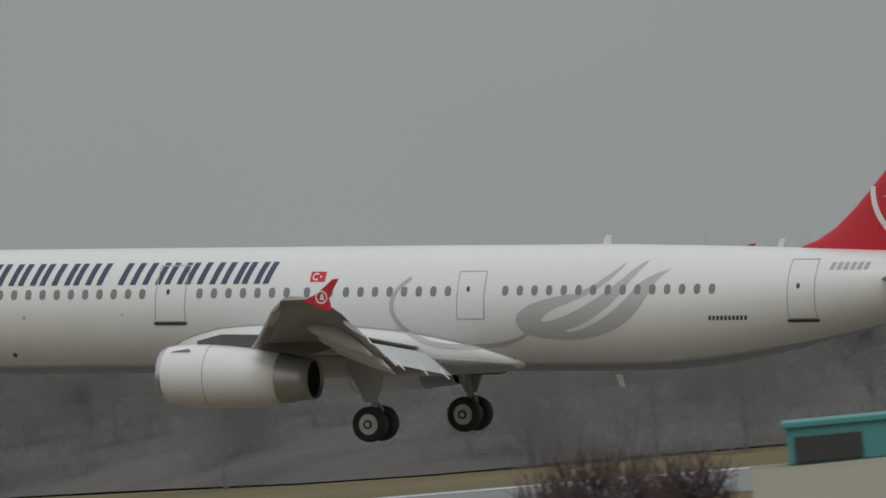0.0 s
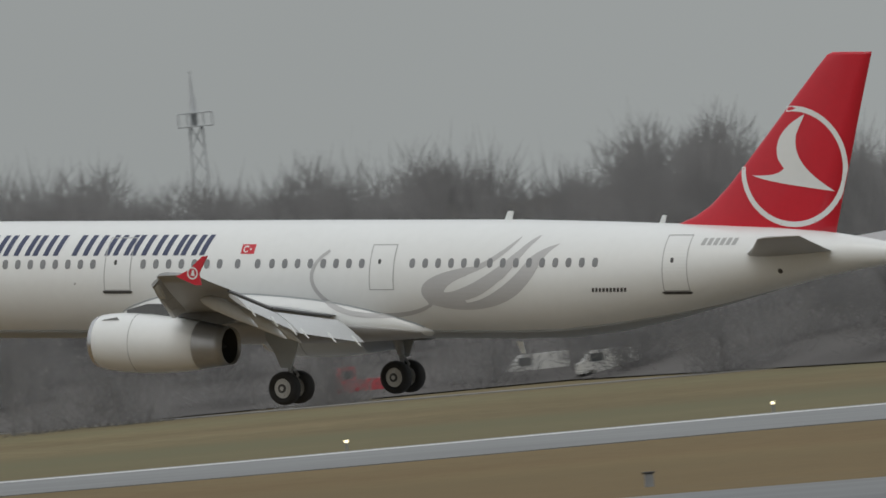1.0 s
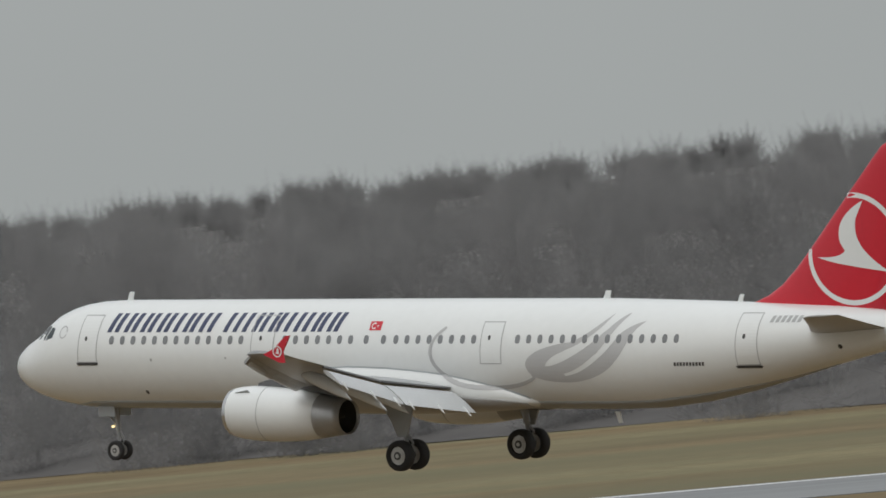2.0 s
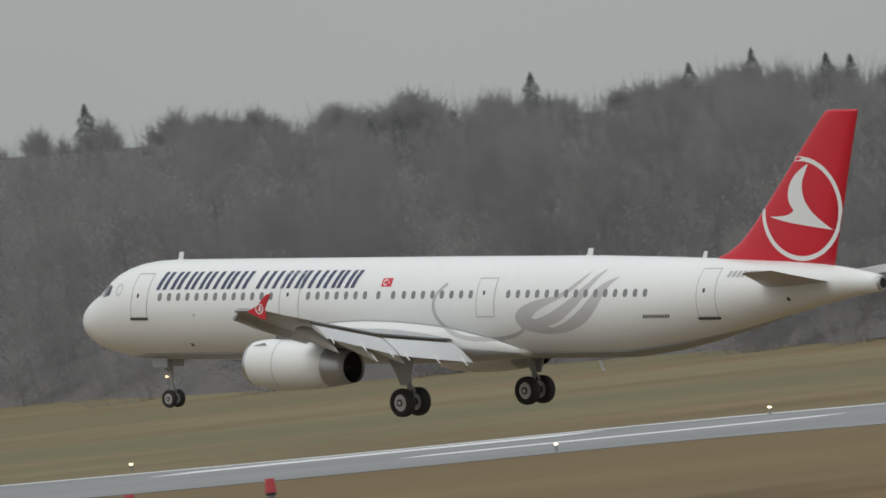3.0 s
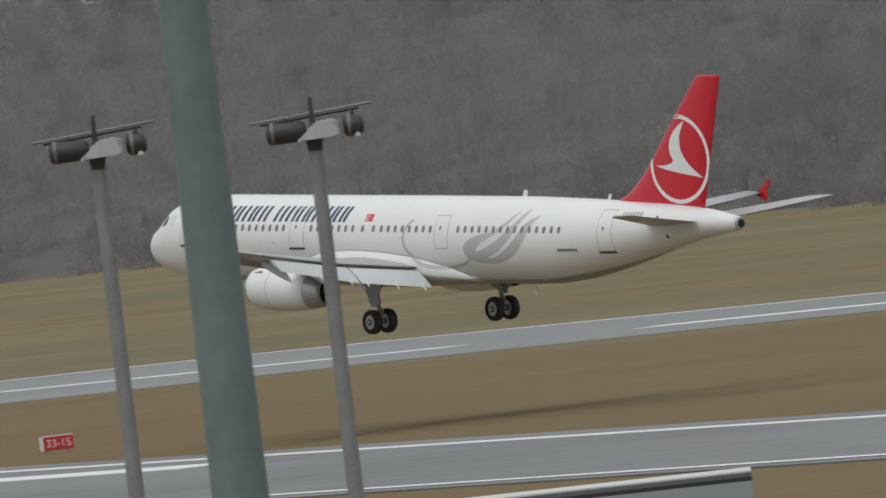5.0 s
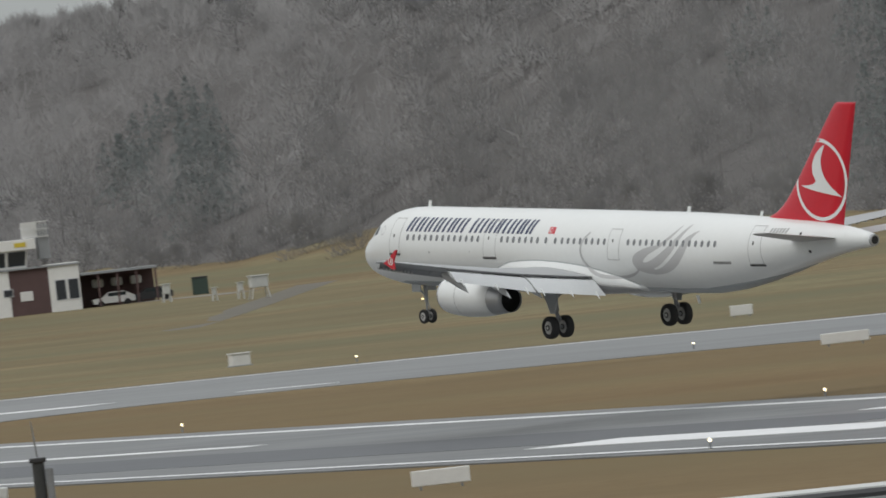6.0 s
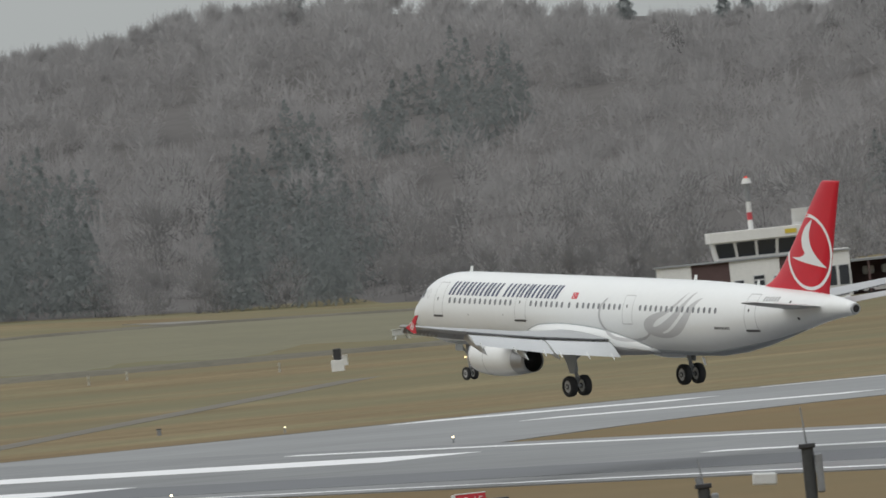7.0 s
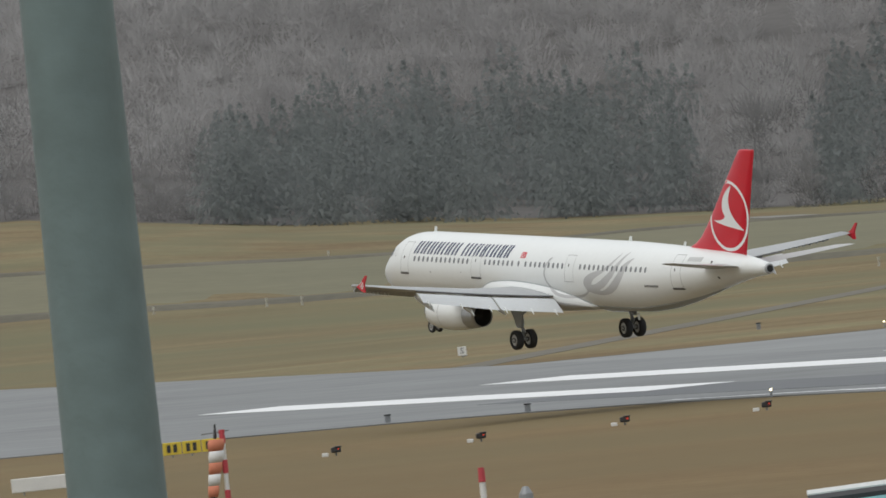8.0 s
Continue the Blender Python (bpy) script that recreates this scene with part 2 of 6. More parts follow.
g_mx4.data_type = "RGBA"
g_mx4.inputs["B"].default_value = (0.168, 0.112, 0.056, 1)
gl.new(g_tc.outputs["Object"], g_sep.inputs[0])
gl.new(g_sep.outputs["Y"], g_near.inputs["Value"])
gl.new(g_near.outputs[0], g_mx4.inputs["Factor"])
gl.new(g_mx3.outputs["Result"], g_mx4.inputs["A"])
gl.new(g_mx4.outputs["Result"], g_b.inputs["Base Color"])

gv, gf = [], []
pans = [-180 + 10 * i for i in range(19)] + [0 + 1.0 * i for i in range(1, 100)] + [100 + 10 * i for i in range(0, 8)]
dists = [0.5, 60, 200, 330, 420, 480, 520, 560, 600, 640, 680, 720, 760, 800, 850, 900, 950, 1000, 1060, 1130, 1200, 1280, 1360, 1450, 1550, 1650, 1760, 1860, 1950, 2050, 2150, 2250, 2400, 2900, 3500]
for d in dists:
    for p in pans:
        q = polar(p, d)
        gv.append((q.x, q.y, height(q.x, q.y)))
np_ = len(pans)
for i in range(len(dists) - 1):
    for j in range(np_):
        k = (j + 1) % np_
        gf.append((i * np_ + j, i * np_ + k, (i + 1) * np_ + k, (i + 1) * np_ + j))
gf.append(tuple(range(np_))[::-1])
ground = solid("ground", gv, gf, M_GRASS, smooth=True)
tagged(ground, "dry yellow-brown winter grass of the airfield", "grass", kind="structure")

# ---- runways ----
M_ASPH = mat("damp_asphalt", (0.150, 0.155, 0.158), 0.42, vary=0.42, scale=0.07, fine=0.5, streak=0)
M_ASPH2 = mat("crossing_asphalt", (0.120, 0.125, 0.128), 0.45, vary=0.55, scale=0.08, fine=0.5, streak=15)
M_PAINT = mat("worn_white_marking", (0.72, 0.73, 0.74), 0.6, vary=0.12, scale=0.3, fine=4)
M_TRACK = mat("gravel_service_track", (0.185, 0.178, 0.165), 0.9, vary=0.15, scale=0.2, fine=2)
M_TRACKD = mat("muddy_track", (0.122, 0.112, 0.090), 0.9, vary=0.25, scale=0.1, fine=1.2)
M_SKID = mat("rubber_streaks", (0.07, 0.075, 0.085), 0.5, vary=0.25, scale=0.05, fine=0.4)


def slab(name, a, u, n, s0, s1, t0, t1, z, material, label="", category="", parent=None, steps=40):
    """A flat strip: from a, s along u, t along n, top at z."""
    vs, fs = [], []
    for i in range(steps + 1):
        s = s0 + (s1 - s0) * i / steps
        for t, zz in ((t0, z - 0.15), (t0, z), (t1, z), (t1, z - 0.15)):
            q = a + u * s + n * t
            vs.append((q.x, q.y, height(q.x, q.y) + zz))
    for i in range(steps):
        for k in range(3):
            fs.append((4 * i + k, 4 * i + k + 1, 4 * i + k + 5, 4 * i + k + 4))
    fs += [(0, 1, 2, 3), (4 * steps + 3, 4 * steps + 2, 4 * steps + 1, 4 * steps)]
    ob = solid(name, vs, fs, material, parent)
    if category:
        tagged(ob, label, category, kind="structure")
    return ob


RU, RN, RA = Vector((-1, 0, 0)), Vector((0, 1, 0)), Vector((0, 452, 0))
CU, CN = Vector((-0.966, 0.259, 0)), Vector((0.259, 0.966, 0))
CA = CN * 186
# how far below the eye's level the landing runway's far and near edges lie, in metres per km, by pan
FAR_EDGE = (
    (12, 21.5), (22, 20.2), (29.9, 18.7), (32.1, 18.55), (33.2, 18.4), (40.6, 16.45), (41.5, 16.05), (42.3, 15.65), (43.2, 15.45), (44.0, 15.15), (45.6, 14.4), (46.5, 13.97), (47.2, 13.78),
    (48.4, 13.31), (49.25, 13.08), (51.6, 12.27), (52.3, 12.05), (53.5, 11.9), (54.4, 11.65), (55.0, 11.45), (56.3, 11.2), (57.3, 11.05), (59.0, 11.05), (59.6, 10.97), (60.3, 10.95), (60.9, 10.7), (61.5, 10.45), (64, 9.4), (68, 8.2),
)
NEAR_EDGE = (
    (12, 24.5), (22, 22.0), (29.9, 19.75), (32.1, 19.57), (33.2, 19.35), (40.6, 17.95), (41.2, 17.6), (42.1, 17.05), (44.0, 16.5), (45.6, 15.7), (46.4, 15.27), (47.1, 15.05), (48.0, 14.72),
    (48.6, 14.45), (49.25, 14.27), (51.6, 13.65), (52.5, 13.6), (53.3, 13.4), (54.0, 13.05), (55.0, 12.75), (56.4, 12.43), (57.1, 12.5), (58.0, 12.95), (58.6, 13.5), (60, 13.6), (62, 12.4), (68, 10.4),
)


def edge_at(table, pan):
    """A place on a runway edge, where the level field lies at z = 0."""
    a = np.array(table)
    drop = float(np.mean([np.interp(pan + k, a[:, 0], a[:, 1]) for k in (-0.4, -0.2, 0, 0.2, 0.4)]))
    return polar(pan, EYE.z * 1000 / drop)


def bent_slab(name, p0, p1, side0, side1, z, material, parent=None, steps=160):
    """A strip between two lines across the field, each a place by pan."""
    vs, fs = [], []
    for i in range(steps + 1):
        p = p0 + (p1 - p0) * i / steps
        for q, zz in ((side0(p), z - 0.15), (side0(p), z), (side1(p), z), (side1(p), z - 0.15)):
            vs.append((q.x, q.y, height(q.x, q.y) + zz))
    for i in range(steps):
        for k in range(3):
            fs.append((4 * i + k, 4 * i + k + 1, 4 * i + k + 5, 4 * i + k + 4))
    return solid(name, vs, fs, material, parent)


def inwards(table, m):
    """The line m metres nearer than an edge."""
    return lambda p: edge_at(table, p) * (1 - m / edge_at(table, p).length)


runway = bent_slab("runway_1", 12, 68, lambda p: edge_at(NEAR_EDGE, p), lambda p: edge_at(FAR_EDGE, p), 0.03, M_ASPH)
bent_slab("verge", 50, 64, inwards(FAR_EDGE, -0.3), inwards(FAR_EDGE, -5.0), 0.012, mat("muddy_verge", (0.105, 0.090, 0.070), 0.9, vary=0.3, scale=0.06, fine=0.8), runway)
tagged(runway, "long grey damp asphalt landing runway", "runway", kind="structure")
slab("taxiway", Vector((0, 0, 0)), Vector((-1, 0, 0)), Vector((0, 1, 0)), 60, 216, 325, 349, 0.03, M_ASPH2, "dark damp asphalt taxiway", "taxiway", steps=6)


def far_side(s):
    """The crossing runway spreads a little towards the junction."""
    return 10.5 + 0.062 * (s - 480)


def near_side(s):
    """Its near side draws in, then swings out to a taxiway."""
    return float(np.interp(s, (150, 440, 540, 620, 645, 662, 682, 740), (-17.5, -16.3, -12.2, -11, -12.5, -18, -30, -60)))


def crossing_slab():
    vs, fs, steps = [], [], 120
    for i in range(steps + 1):
        s = 150 + 1250 * i / steps
        for t, z in ((near_side(s), -0.1), (near_side(s), 0.05), (far_side(s) + 3, 0.05), (far_side(s) + 3, -0.1)):
            q = CA + CU * s + CN * t
            vs.append((q.x, q.y, height(q.x, q.y) + z))
    for i in range(steps):
        for k in range(3):
            fs.append((4 * i + k, 4 * i + k + 1, 4 * i + k + 5, 4 * i + k + 4))
    return solid("runway_2", vs, fs, M_ASPH2)


def near_line():
    """The white line along its near side."""
    vs, fs, steps = [], [], 60
    for i in range(steps + 1):
        s = 150 + 490 * i / steps
        for t in (near_side(s) + 1.3, near_side(s) + 2.0):
            q = CA + CU * s + CN * t
            vs.append((q.x, q.y, 0.066))
    for i in range(steps):
        fs.append((2 * i, 2 * i + 1, 2 * i + 3, 2 * i + 2))
    solid("edge_line", vs, fs, M_PAINT, crossing)


crossing = tagged(crossing_slab(), "dark damp asphalt crossing runway", "runway", kind="structure")
near_line()
FN = (CN - CU * 0.062).normalized()
FU = (CU + CN * 0.062).normalized()
FO = CA + CU * 480 + CN * 10.5
slab("edge_line", FO, FU, FN, -330, 250, -0.4, 0.4, 0.066, M_PAINT, parent=crossing)
# touchdown bars of the crossing runway
for s0, s1, t0, t1 in ((456, 489, -8.2, -4.6), (456, 489, 4.2, 6.4), (676, 764, -1.6, 2.8), (672, 764, 13.6, 18.4), (560, 600, 6.0, 7.0)):
    slab("touchdown_bar", CA, CU, CN, s0, s1, t0, t1, 0.068, M_PAINT, parent=crossing, steps=4)
slab("rubber_streak", CA, CU, CN, 470, 690, -6.0, 2.0, 0.060, M_SKID, parent=crossing, steps=8)
bent_slab("edge_line", 18, 57, inwards(FAR_EDGE, 3.2), inwards(FAR_EDGE, 2.2), 0.046, M_PAINT, runway)
# touchdown bars of the landing runway
for x0, x1, t0, t1 in ((407, 430, -10.5, -8.0), (383, 405, -27 + 4.8, -27 + 6.4), (510, 545, -4.0, -1.6), (560, 600, -3.5, -1.8), (698, 728, -4.4, -1.4), (654, 686, -22.0, -19.6), (632, 640, -21.5, -20.5)):
    slab("touchdown_bar", RA, RU, RN, x0, x1, t0, t1, 0.048, M_PAINT, parent=runway, steps=3)
# service tracks in the grass
slab("service_track", Vector((-349, 346, 0)), Vector((0.894, -0.447, 0)), Vector((0.447, 0.894, 0)), 0, 120, -1.6, 1.6, 0.03, M_TRACK, "pale gravel service track through the grass", "track", steps=6)
slab("service_track", Vector((-772, 439, 0)), Vector((-0.803, 0.596, 0)), Vector((0.596, 0.803, 0)), -10, 330, -1.6, 1.6, 0.025, M_TRACKD, "dark muddy service track through the grass", "track", steps=10)
slab("service_track", Vector((-1011, 675, 0)), Vector((-0.80, 0.60, 0)), Vector((0.60, 0.80, 0)), 0, 260, -2.0, 2.0, 0.025, M_TRACKD, "dark muddy service track through the grass", "track", steps=8)
slab("service_track", Vector((-1390, 880, 0)), Vector((0.958, -0.287, 0)), Vector((0.287, 0.958, 0)), -160, 170, -11, -1.0, 0.025, M_TRACK, "pale gravel service track through the grass", "track", steps=8)
slab("service_track", Vector((-325, 522, 0)), Vector((1, 0, 0)), Vector((0, 1, 0)), -40, 22, -1.2, 1.2, 0.03, M_TRACK, "pale gravel service track through the grass", "track", steps=4)


# ---- the far field: a greener strip of meadow between two scrubby ditch banks ----
M_MEADOW = mat("damp_green_meadow", (0.142, 0.133, 0.080), 0.95, vary=0.20, scale=0.02, fine=0.4)
M_BANK = mat("scrubby_ditch_bank", (0.105, 0.096, 0.070), 0.95, vary=0.30, scale=0.05, fine=0.8)
UPPER = ((56, 1900), (59.7, 1694), (60.25, 1648), (60.8, 1620), (65, 1480))
LOWER = ((56, 1425), (59.7, 1430), (60.8, 1434), (65, 1440))


def field_strip(name, near, far, rise, material, label, category):
    """A strip across the slope; near and far give its distance at each pan."""
    vs, fs = [], []
    for i in range(73):
        p = 57.0 + 0.1 * i
        a, b = near(p), far(p)
        for d, z in ((a, -0.2), (a + 0.3 * (b - a), rise * (0.8 + 0.3 * math.sin(7.3 * i))), (a + 0.7 * (b - a), rise), (b, -0.2 if rise > 0.4 else rise)):
            q = polar(p, d)
            vs.append((q.x, q.y, height(q.x, q.y) + z))
    for i in range(72):
        for k in range(3):
            fs.append((4 * i + k, 4 * i + k + 1, 4 * i + k + 5, 4 * i + k + 4))
    tagged(solid(name, vs, fs, material, smooth=True), label, category, kind="structure")


def along(table, off):
    a = np.array(table)
    return lambda p: float(np.interp(p, a[:, 0], a[:, 1])) + off


field_strip("meadow", along(LOWER, 4), along(UPPER, -2), 0.30, M_MEADOW, "damp greener strip of meadow on the slope", "grass")
field_strip("ditch_bank", along(LOWER, -8), along(LOWER, 6), 0.50, M_BANK, "dark scrubby bank along a ditch", "bank")
field_strip("ditch_bank", along(UPPER, -6), along(UPPER, 8), 0.55, M_BANK, "dark scrubby bank along a ditch", "bank")


# ---- the airliner: x runs aft from the nose, y to starboard, z up from the cabin's axis ----
PITCH, CRAB = 4.3, 0.7
airliner = empty("airliner", pose(0, 0, 0), "white and red twin-engine airliner in landing flight, wheels down", "airplane")
# station, top, bottom, half width
BODY = (
    (0.0, -0.42, -0.48, 0.03), (0.06, -0.22, -0.70, 0.24), (0.18, -0.05, -0.88, 0.42), (0.45, 0.20, -1.12, 0.68), (0.9, 0.47, -1.36, 0.98), (1.5, 0.74, -1.58, 1.25),
    (1.9, 0.95, -1.68, 1.39), (2.4, 1.30, -1.79, 1.54), (2.9, 1.58, -1.87, 1.67), (3.5, 1.78, -1.95, 1.79), (4.2, 1.93, -2.01, 1.88),
    (5.0, 2.02, -2.05, 1.94), (6.2, 2.07, -2.07, 1.975), (14, 2.07, -2.07, 1.975), (22, 2.07, -2.07, 1.975), (29.5, 2.07, -2.07, 1.975), (31.5, 2.07, -1.98, 1.95),
    (33.5, 2.07, -1.70, 1.87), (35.5, 2.05, -1.27, 1.70), (37.5, 2.01, -0.76, 1.46), (39.5, 1.93, -0.25, 1.16), (41.5, 1.78, 0.22, 0.83), (43.0, 1.58, 0.50, 0.56),
    (43.9, 1.42, 0.62, 0.38), (44.3, 1.34, 0.68, 0.32),
)
BO = np.array(BODY)
# the cabin rides a little above the axis, the tail does not; the nose is blunter
for b_ in BO:
    b_[1:3] += 0.19 * (1 - smooth01((b_[0] - 27) / 11)) * (0.9 + 0.1 * smooth01(b_[0] / 5))
    if b_[0] < 5:
        b_[0] = 0.66 + b_[0] * (5 - 0.66) / 5


def body_at(x):
    top, bot, w = (float(np.interp(x, BO[:, 0], BO[:, k])) for k in (1, 2, 3))
    return (top + bot) / 2, (top - bot) / 2, w


def skin(x, z, off=0.006):
    zc, hh, w = body_at(x)
    u = max(-0.999, min(0.999, (z - zc) / hh))
    return Vector((x, -(w + off) * math.sqrt(1 - u * u), zc + (z - zc) * (1 + off / hh)))


def fuselage():
    bm, rings, k = bm_new(), [], 48
    xs = sorted(set([b[0] for b in BO] + [6.2 + 1.0 * i for i in range(24)]))
    for x in xs:
        zc, hh, w = body_at(x)
        rings.append([(x, w * math.sin(2 * math.pi * i / k), zc + hh * math.cos(2 * math.pi * i / k)) for i in range(k)])
    return part("fuselage", ring_loft(bm, rings), M_WHITE, airliner, smooth=True)


fuselage()
for x0, x1, nm, ma in ((44.3, 44.42, "tail_cone_ring", M_METAL), (44.35, 44.43, "tail_exhaust", M_SOOT)):
    bm = bm_new()
    r = 0.31 if ma is M_METAL else 0.22
    rod(bm, (x0, 0, 1.01), (x1, 0, 1.01), r, r * 0.92, 20)
    part(nm, bm, ma, airliner)


def decal(name, pts, place, material, parent, step=0.12, label=""):
    """A thin patch laid on a curved skin: an outline in the side plane, cut into strips and bent."""
    bm = bm_new()
    bm.faces.new([bm.verts.new((x, 0, z)) for x, z in pts])
    zs, xs = [p[1] for p in pts], [p[0] for p in pts]
    z = min(zs) + step
    while z < max(zs):
        bmesh.ops.bisect_plane(bm, geom=bm.verts[:] + bm.edges[:] + bm.faces[:], plane_co=(0, 0, z), plane_no=(0, 0, 1))
        z += step
    x = min(xs) + 0.5
    while x < max(xs):
        bmesh.ops.bisect_plane(bm, geom=bm.verts[:] + bm.edges[:] + bm.faces[:], plane_co=(x, 0, 0), plane_no=(1, 0, 0))
        x += 0.5
    bmesh.ops.triangulate(bm, faces=bm.faces[:])
    for v in bm.verts:
        v.co = place(v.co.x, v.co.z)
    bmesh.ops.recalc_face_normals(bm, faces=bm.faces)
    if bm.faces and sum(f.normal.y for f in bm.faces) > 0:
        bmesh.ops.reverse_faces(bm, faces=bm.faces[:])
    return part(name, bm, material, parent, label)


def oval(cx, cz, rx, rz, k=16, p=2.6):
    out = []
    for i in range(k):
        a = 2 * math.pi * i / k
        c, s = math.cos(a), math.sin(a)
        out.append((cx + rx * math.copysign(abs(c) ** (2 / p), c), cz + rz * math.copysign(abs(s) ** (2 / p), s)))
    return out


# cabin windows
for x in [6.65 + 0.522 * i for i in range(13)] + [15.0 + 0.527 * i for i in range(7)] + [18.9, 19.72] + [20.31 + 0.524 * i for i in range(8)] + [26.03 + 0.522 * i for i in range(15)]:
    decal("window", oval(x, 0.80, 0.115, 0.165), lambda a, b: skin(a, b, 0.008), M_WINDOW, airliner)


def band(pts, w):
    """The outline of a ribbon of width w along pts."""
    left, right = [], []
    for i, p in enumerate(pts):
        a, b = pts[max(0, i - 1)], pts[min(len(pts) - 1, i + 1)]
        d = math.hypot(b[0] - a[0], b[1] - a[1]) or 1
        wi = w(i / (len(pts) - 1)) if callable(w) else w
        nx, nz = -(b[1] - a[1]) / d * wi / 2, (b[0] - a[0]) / d * wi / 2
        left.append((p[0] + nx, p[1] + nz))
        right.append((p[0] - nx, p[1] - nz))
    return left + right[::-1]


# doors: a thin outline, a peephole window, a dark sill
for x0, x1, z0, z1, sill in ((5.0, 5.95, -0.05, 1.75, True), (13.4, 14.5, -0.13, 1.72, True), (24.3, 25.3, -0.13, 1.45, False), (35.9, 36.85, -0.22, 1.72, True)):
    frame_part = decal("door", [(x0, z0), (x1, z0), (x1, z1), (x0, z1)], lambda a, b: skin(a, b, 0.004), M_WHITE, airliner)
    for poly in ([(x0, z0), (x0 + 0.035, z0), (x0 + 0.035, z1), (x0, z1)], [(x1 - 0.035, z0), (x1, z0), (x1, z1), (x1 - 0.035, z1)],
                 [(x0, z1 - 0.035), (x1, z1 - 0.035), (x1, z1), (x0, z1)], [(x0, z0), (x1, z0), (x1, z0 + 0.035), (x0, z0 + 0.035)]):
        decal("door_seam", poly, lambda a, b: skin(a, b, 0.009), M_LINE, frame_part)
    decal("door_window", oval((x0 + x1) / 2 - 0.1, 0.86, 0.06, 0.09), lambda a, b: skin(a, b, 0.009), M_SILL, frame_part)
    if sill:
        decal("door_sill", [(x0 - 0.08, z0 - 0.02), (x0, z0 - 0.1), (x1, z0 - 0.1), (x1 + 0.08, z0 - 0.02), (x1, z0 + 0.0), (x0, z0 + 0.0)], lambda a, b: skin(a, b, 0.02), M_SILL, frame_part)

# the lettering as plain slanted bars, a stroke or two for each place
x = 6.35
for wide in (0.62, 0.62, 0.62, 0.62, 0.3, 0.6, 0.68, 0, 0.72, 0.3, 0.62, 0.56, 0.3, 0.68, 0.58, 0.6):
    if not wide:
        x += 0.34
        continue
    for k in range(1 if wide < 0.4 else 2):
        xa = x + k * (wide - 0.27)
        decal("letter_bar", [(xa, 1.10), (xa + 0.21, 1.10), (xa + 0.42, 1.80), (xa + 0.21, 1.80)], lambda a, b: skin(a, b, 0.008), M_NAVY, airliner)
    x += wide * 1.03 + 0.155
# registration and type name as small bars
for k in range(6):
    decal("marking_bar", [(37.25 + 0.23 * k, 1.36), (37.40 + 0.23 * k, 1.36), (37.46 + 0.23 * k, 1.60), (37.31 + 0.23 * k, 1.60)], lambda a, b: skin(a, b, 0.008), M_LINE, airliner)
for k in range(10):
    decal("marking_bar", [(33.2 + 0.135 * k, -0.22), (33.29 + 0.135 * k, -0.22), (33.31 + 0.135 * k, -0.08), (33.22 + 0.135 * k, -0.08)], lambda a, b: skin(a, b, 0.008), M_SILL, airliner)
flag = decal("flag", [(18.95, 1.14), (19.5, 1.14), (19.5, 1.47), (18.95, 1.47)], lambda a, b: skin(a, b, 0.008), M_RED, airliner, label="small red flag with white crescent and star")
arc = [(19.15 + 0.10 * math.cos(a), 1.305 + 0.10 * math.sin(a)) for a in [0.7 + 0.35 * i for i in range(15)]]
decal("crescent", band(arc, 0.045), lambda a, b: skin(a, b, 0.012), M_WHITE, flag)
decal("star", [(19.30, 1.27), (19.36, 1.27), (19.36, 1.33), (19.30, 1.33)], lambda a, b: skin(a, b, 0.012), M_WHITE, flag)

# pale tulip on the rear cabin and its long curling stem
def bez(a, b, c, d, k=14):
    return [tuple(((1 - t) ** 3 * a[j] + 3 * (1 - t) ** 2 * t * b[j] + 3 * (1 - t) * t * t * c[j] + t ** 3 * d[j]) for j in (0, 1)) for t in [i / k for i in range(k + 1)]]


lay = lambda a, b: skin(a, b, 0.005)
tulip = decal("tulip", bez((26.6, -0.55), (25.9, 0.1), (27.1, 0.55), (28.5, 0.68)) + bez((28.5, 0.68), (29.3, 0.95), (29.8, 1.4), (30.2, 1.72))
              + bez((30.1, 1.55), (29.7, 1.0), (29.0, 0.62), (28.3, 0.40)) + bez((28.2, 0.35), (27.7, 0.2), (27.4, 0.0), (27.3, -0.2))
              + bez((27.45, -0.22), (28.2, -0.12), (29.4, 0.5), (30.0, 1.05)) + bez((30.2, 1.2), (30.5, 1.5), (30.75, 1.7), (30.95, 1.75), 6)
              + bez((30.85, 1.6), (30.4, 1.1), (30.2, 0.7), (29.7, 0.25)) + bez((29.6, 0.2), (29.2, -0.1), (28.7, -0.4), (28.1, -0.5))
              + bez((28.2, -0.58), (29.0, -0.52), (30.0, 0.1), (30.5, 0.7)) + bez((30.7, 0.95), (31.0, 1.2), (31.4, 1.38), (31.8, 1.45), 6)
              + bez((31.6, 1.3), (31.2, 1.0), (31.1, 0.5), (30.7, 0.1)) + bez((30.6, 0.0), (29.9, -0.75), (28.2, -1.1), (26.6, -0.6)), lay, M_TULIP, airliner, step=0.15, label="pale silver-grey tulip painted on the cabin side")

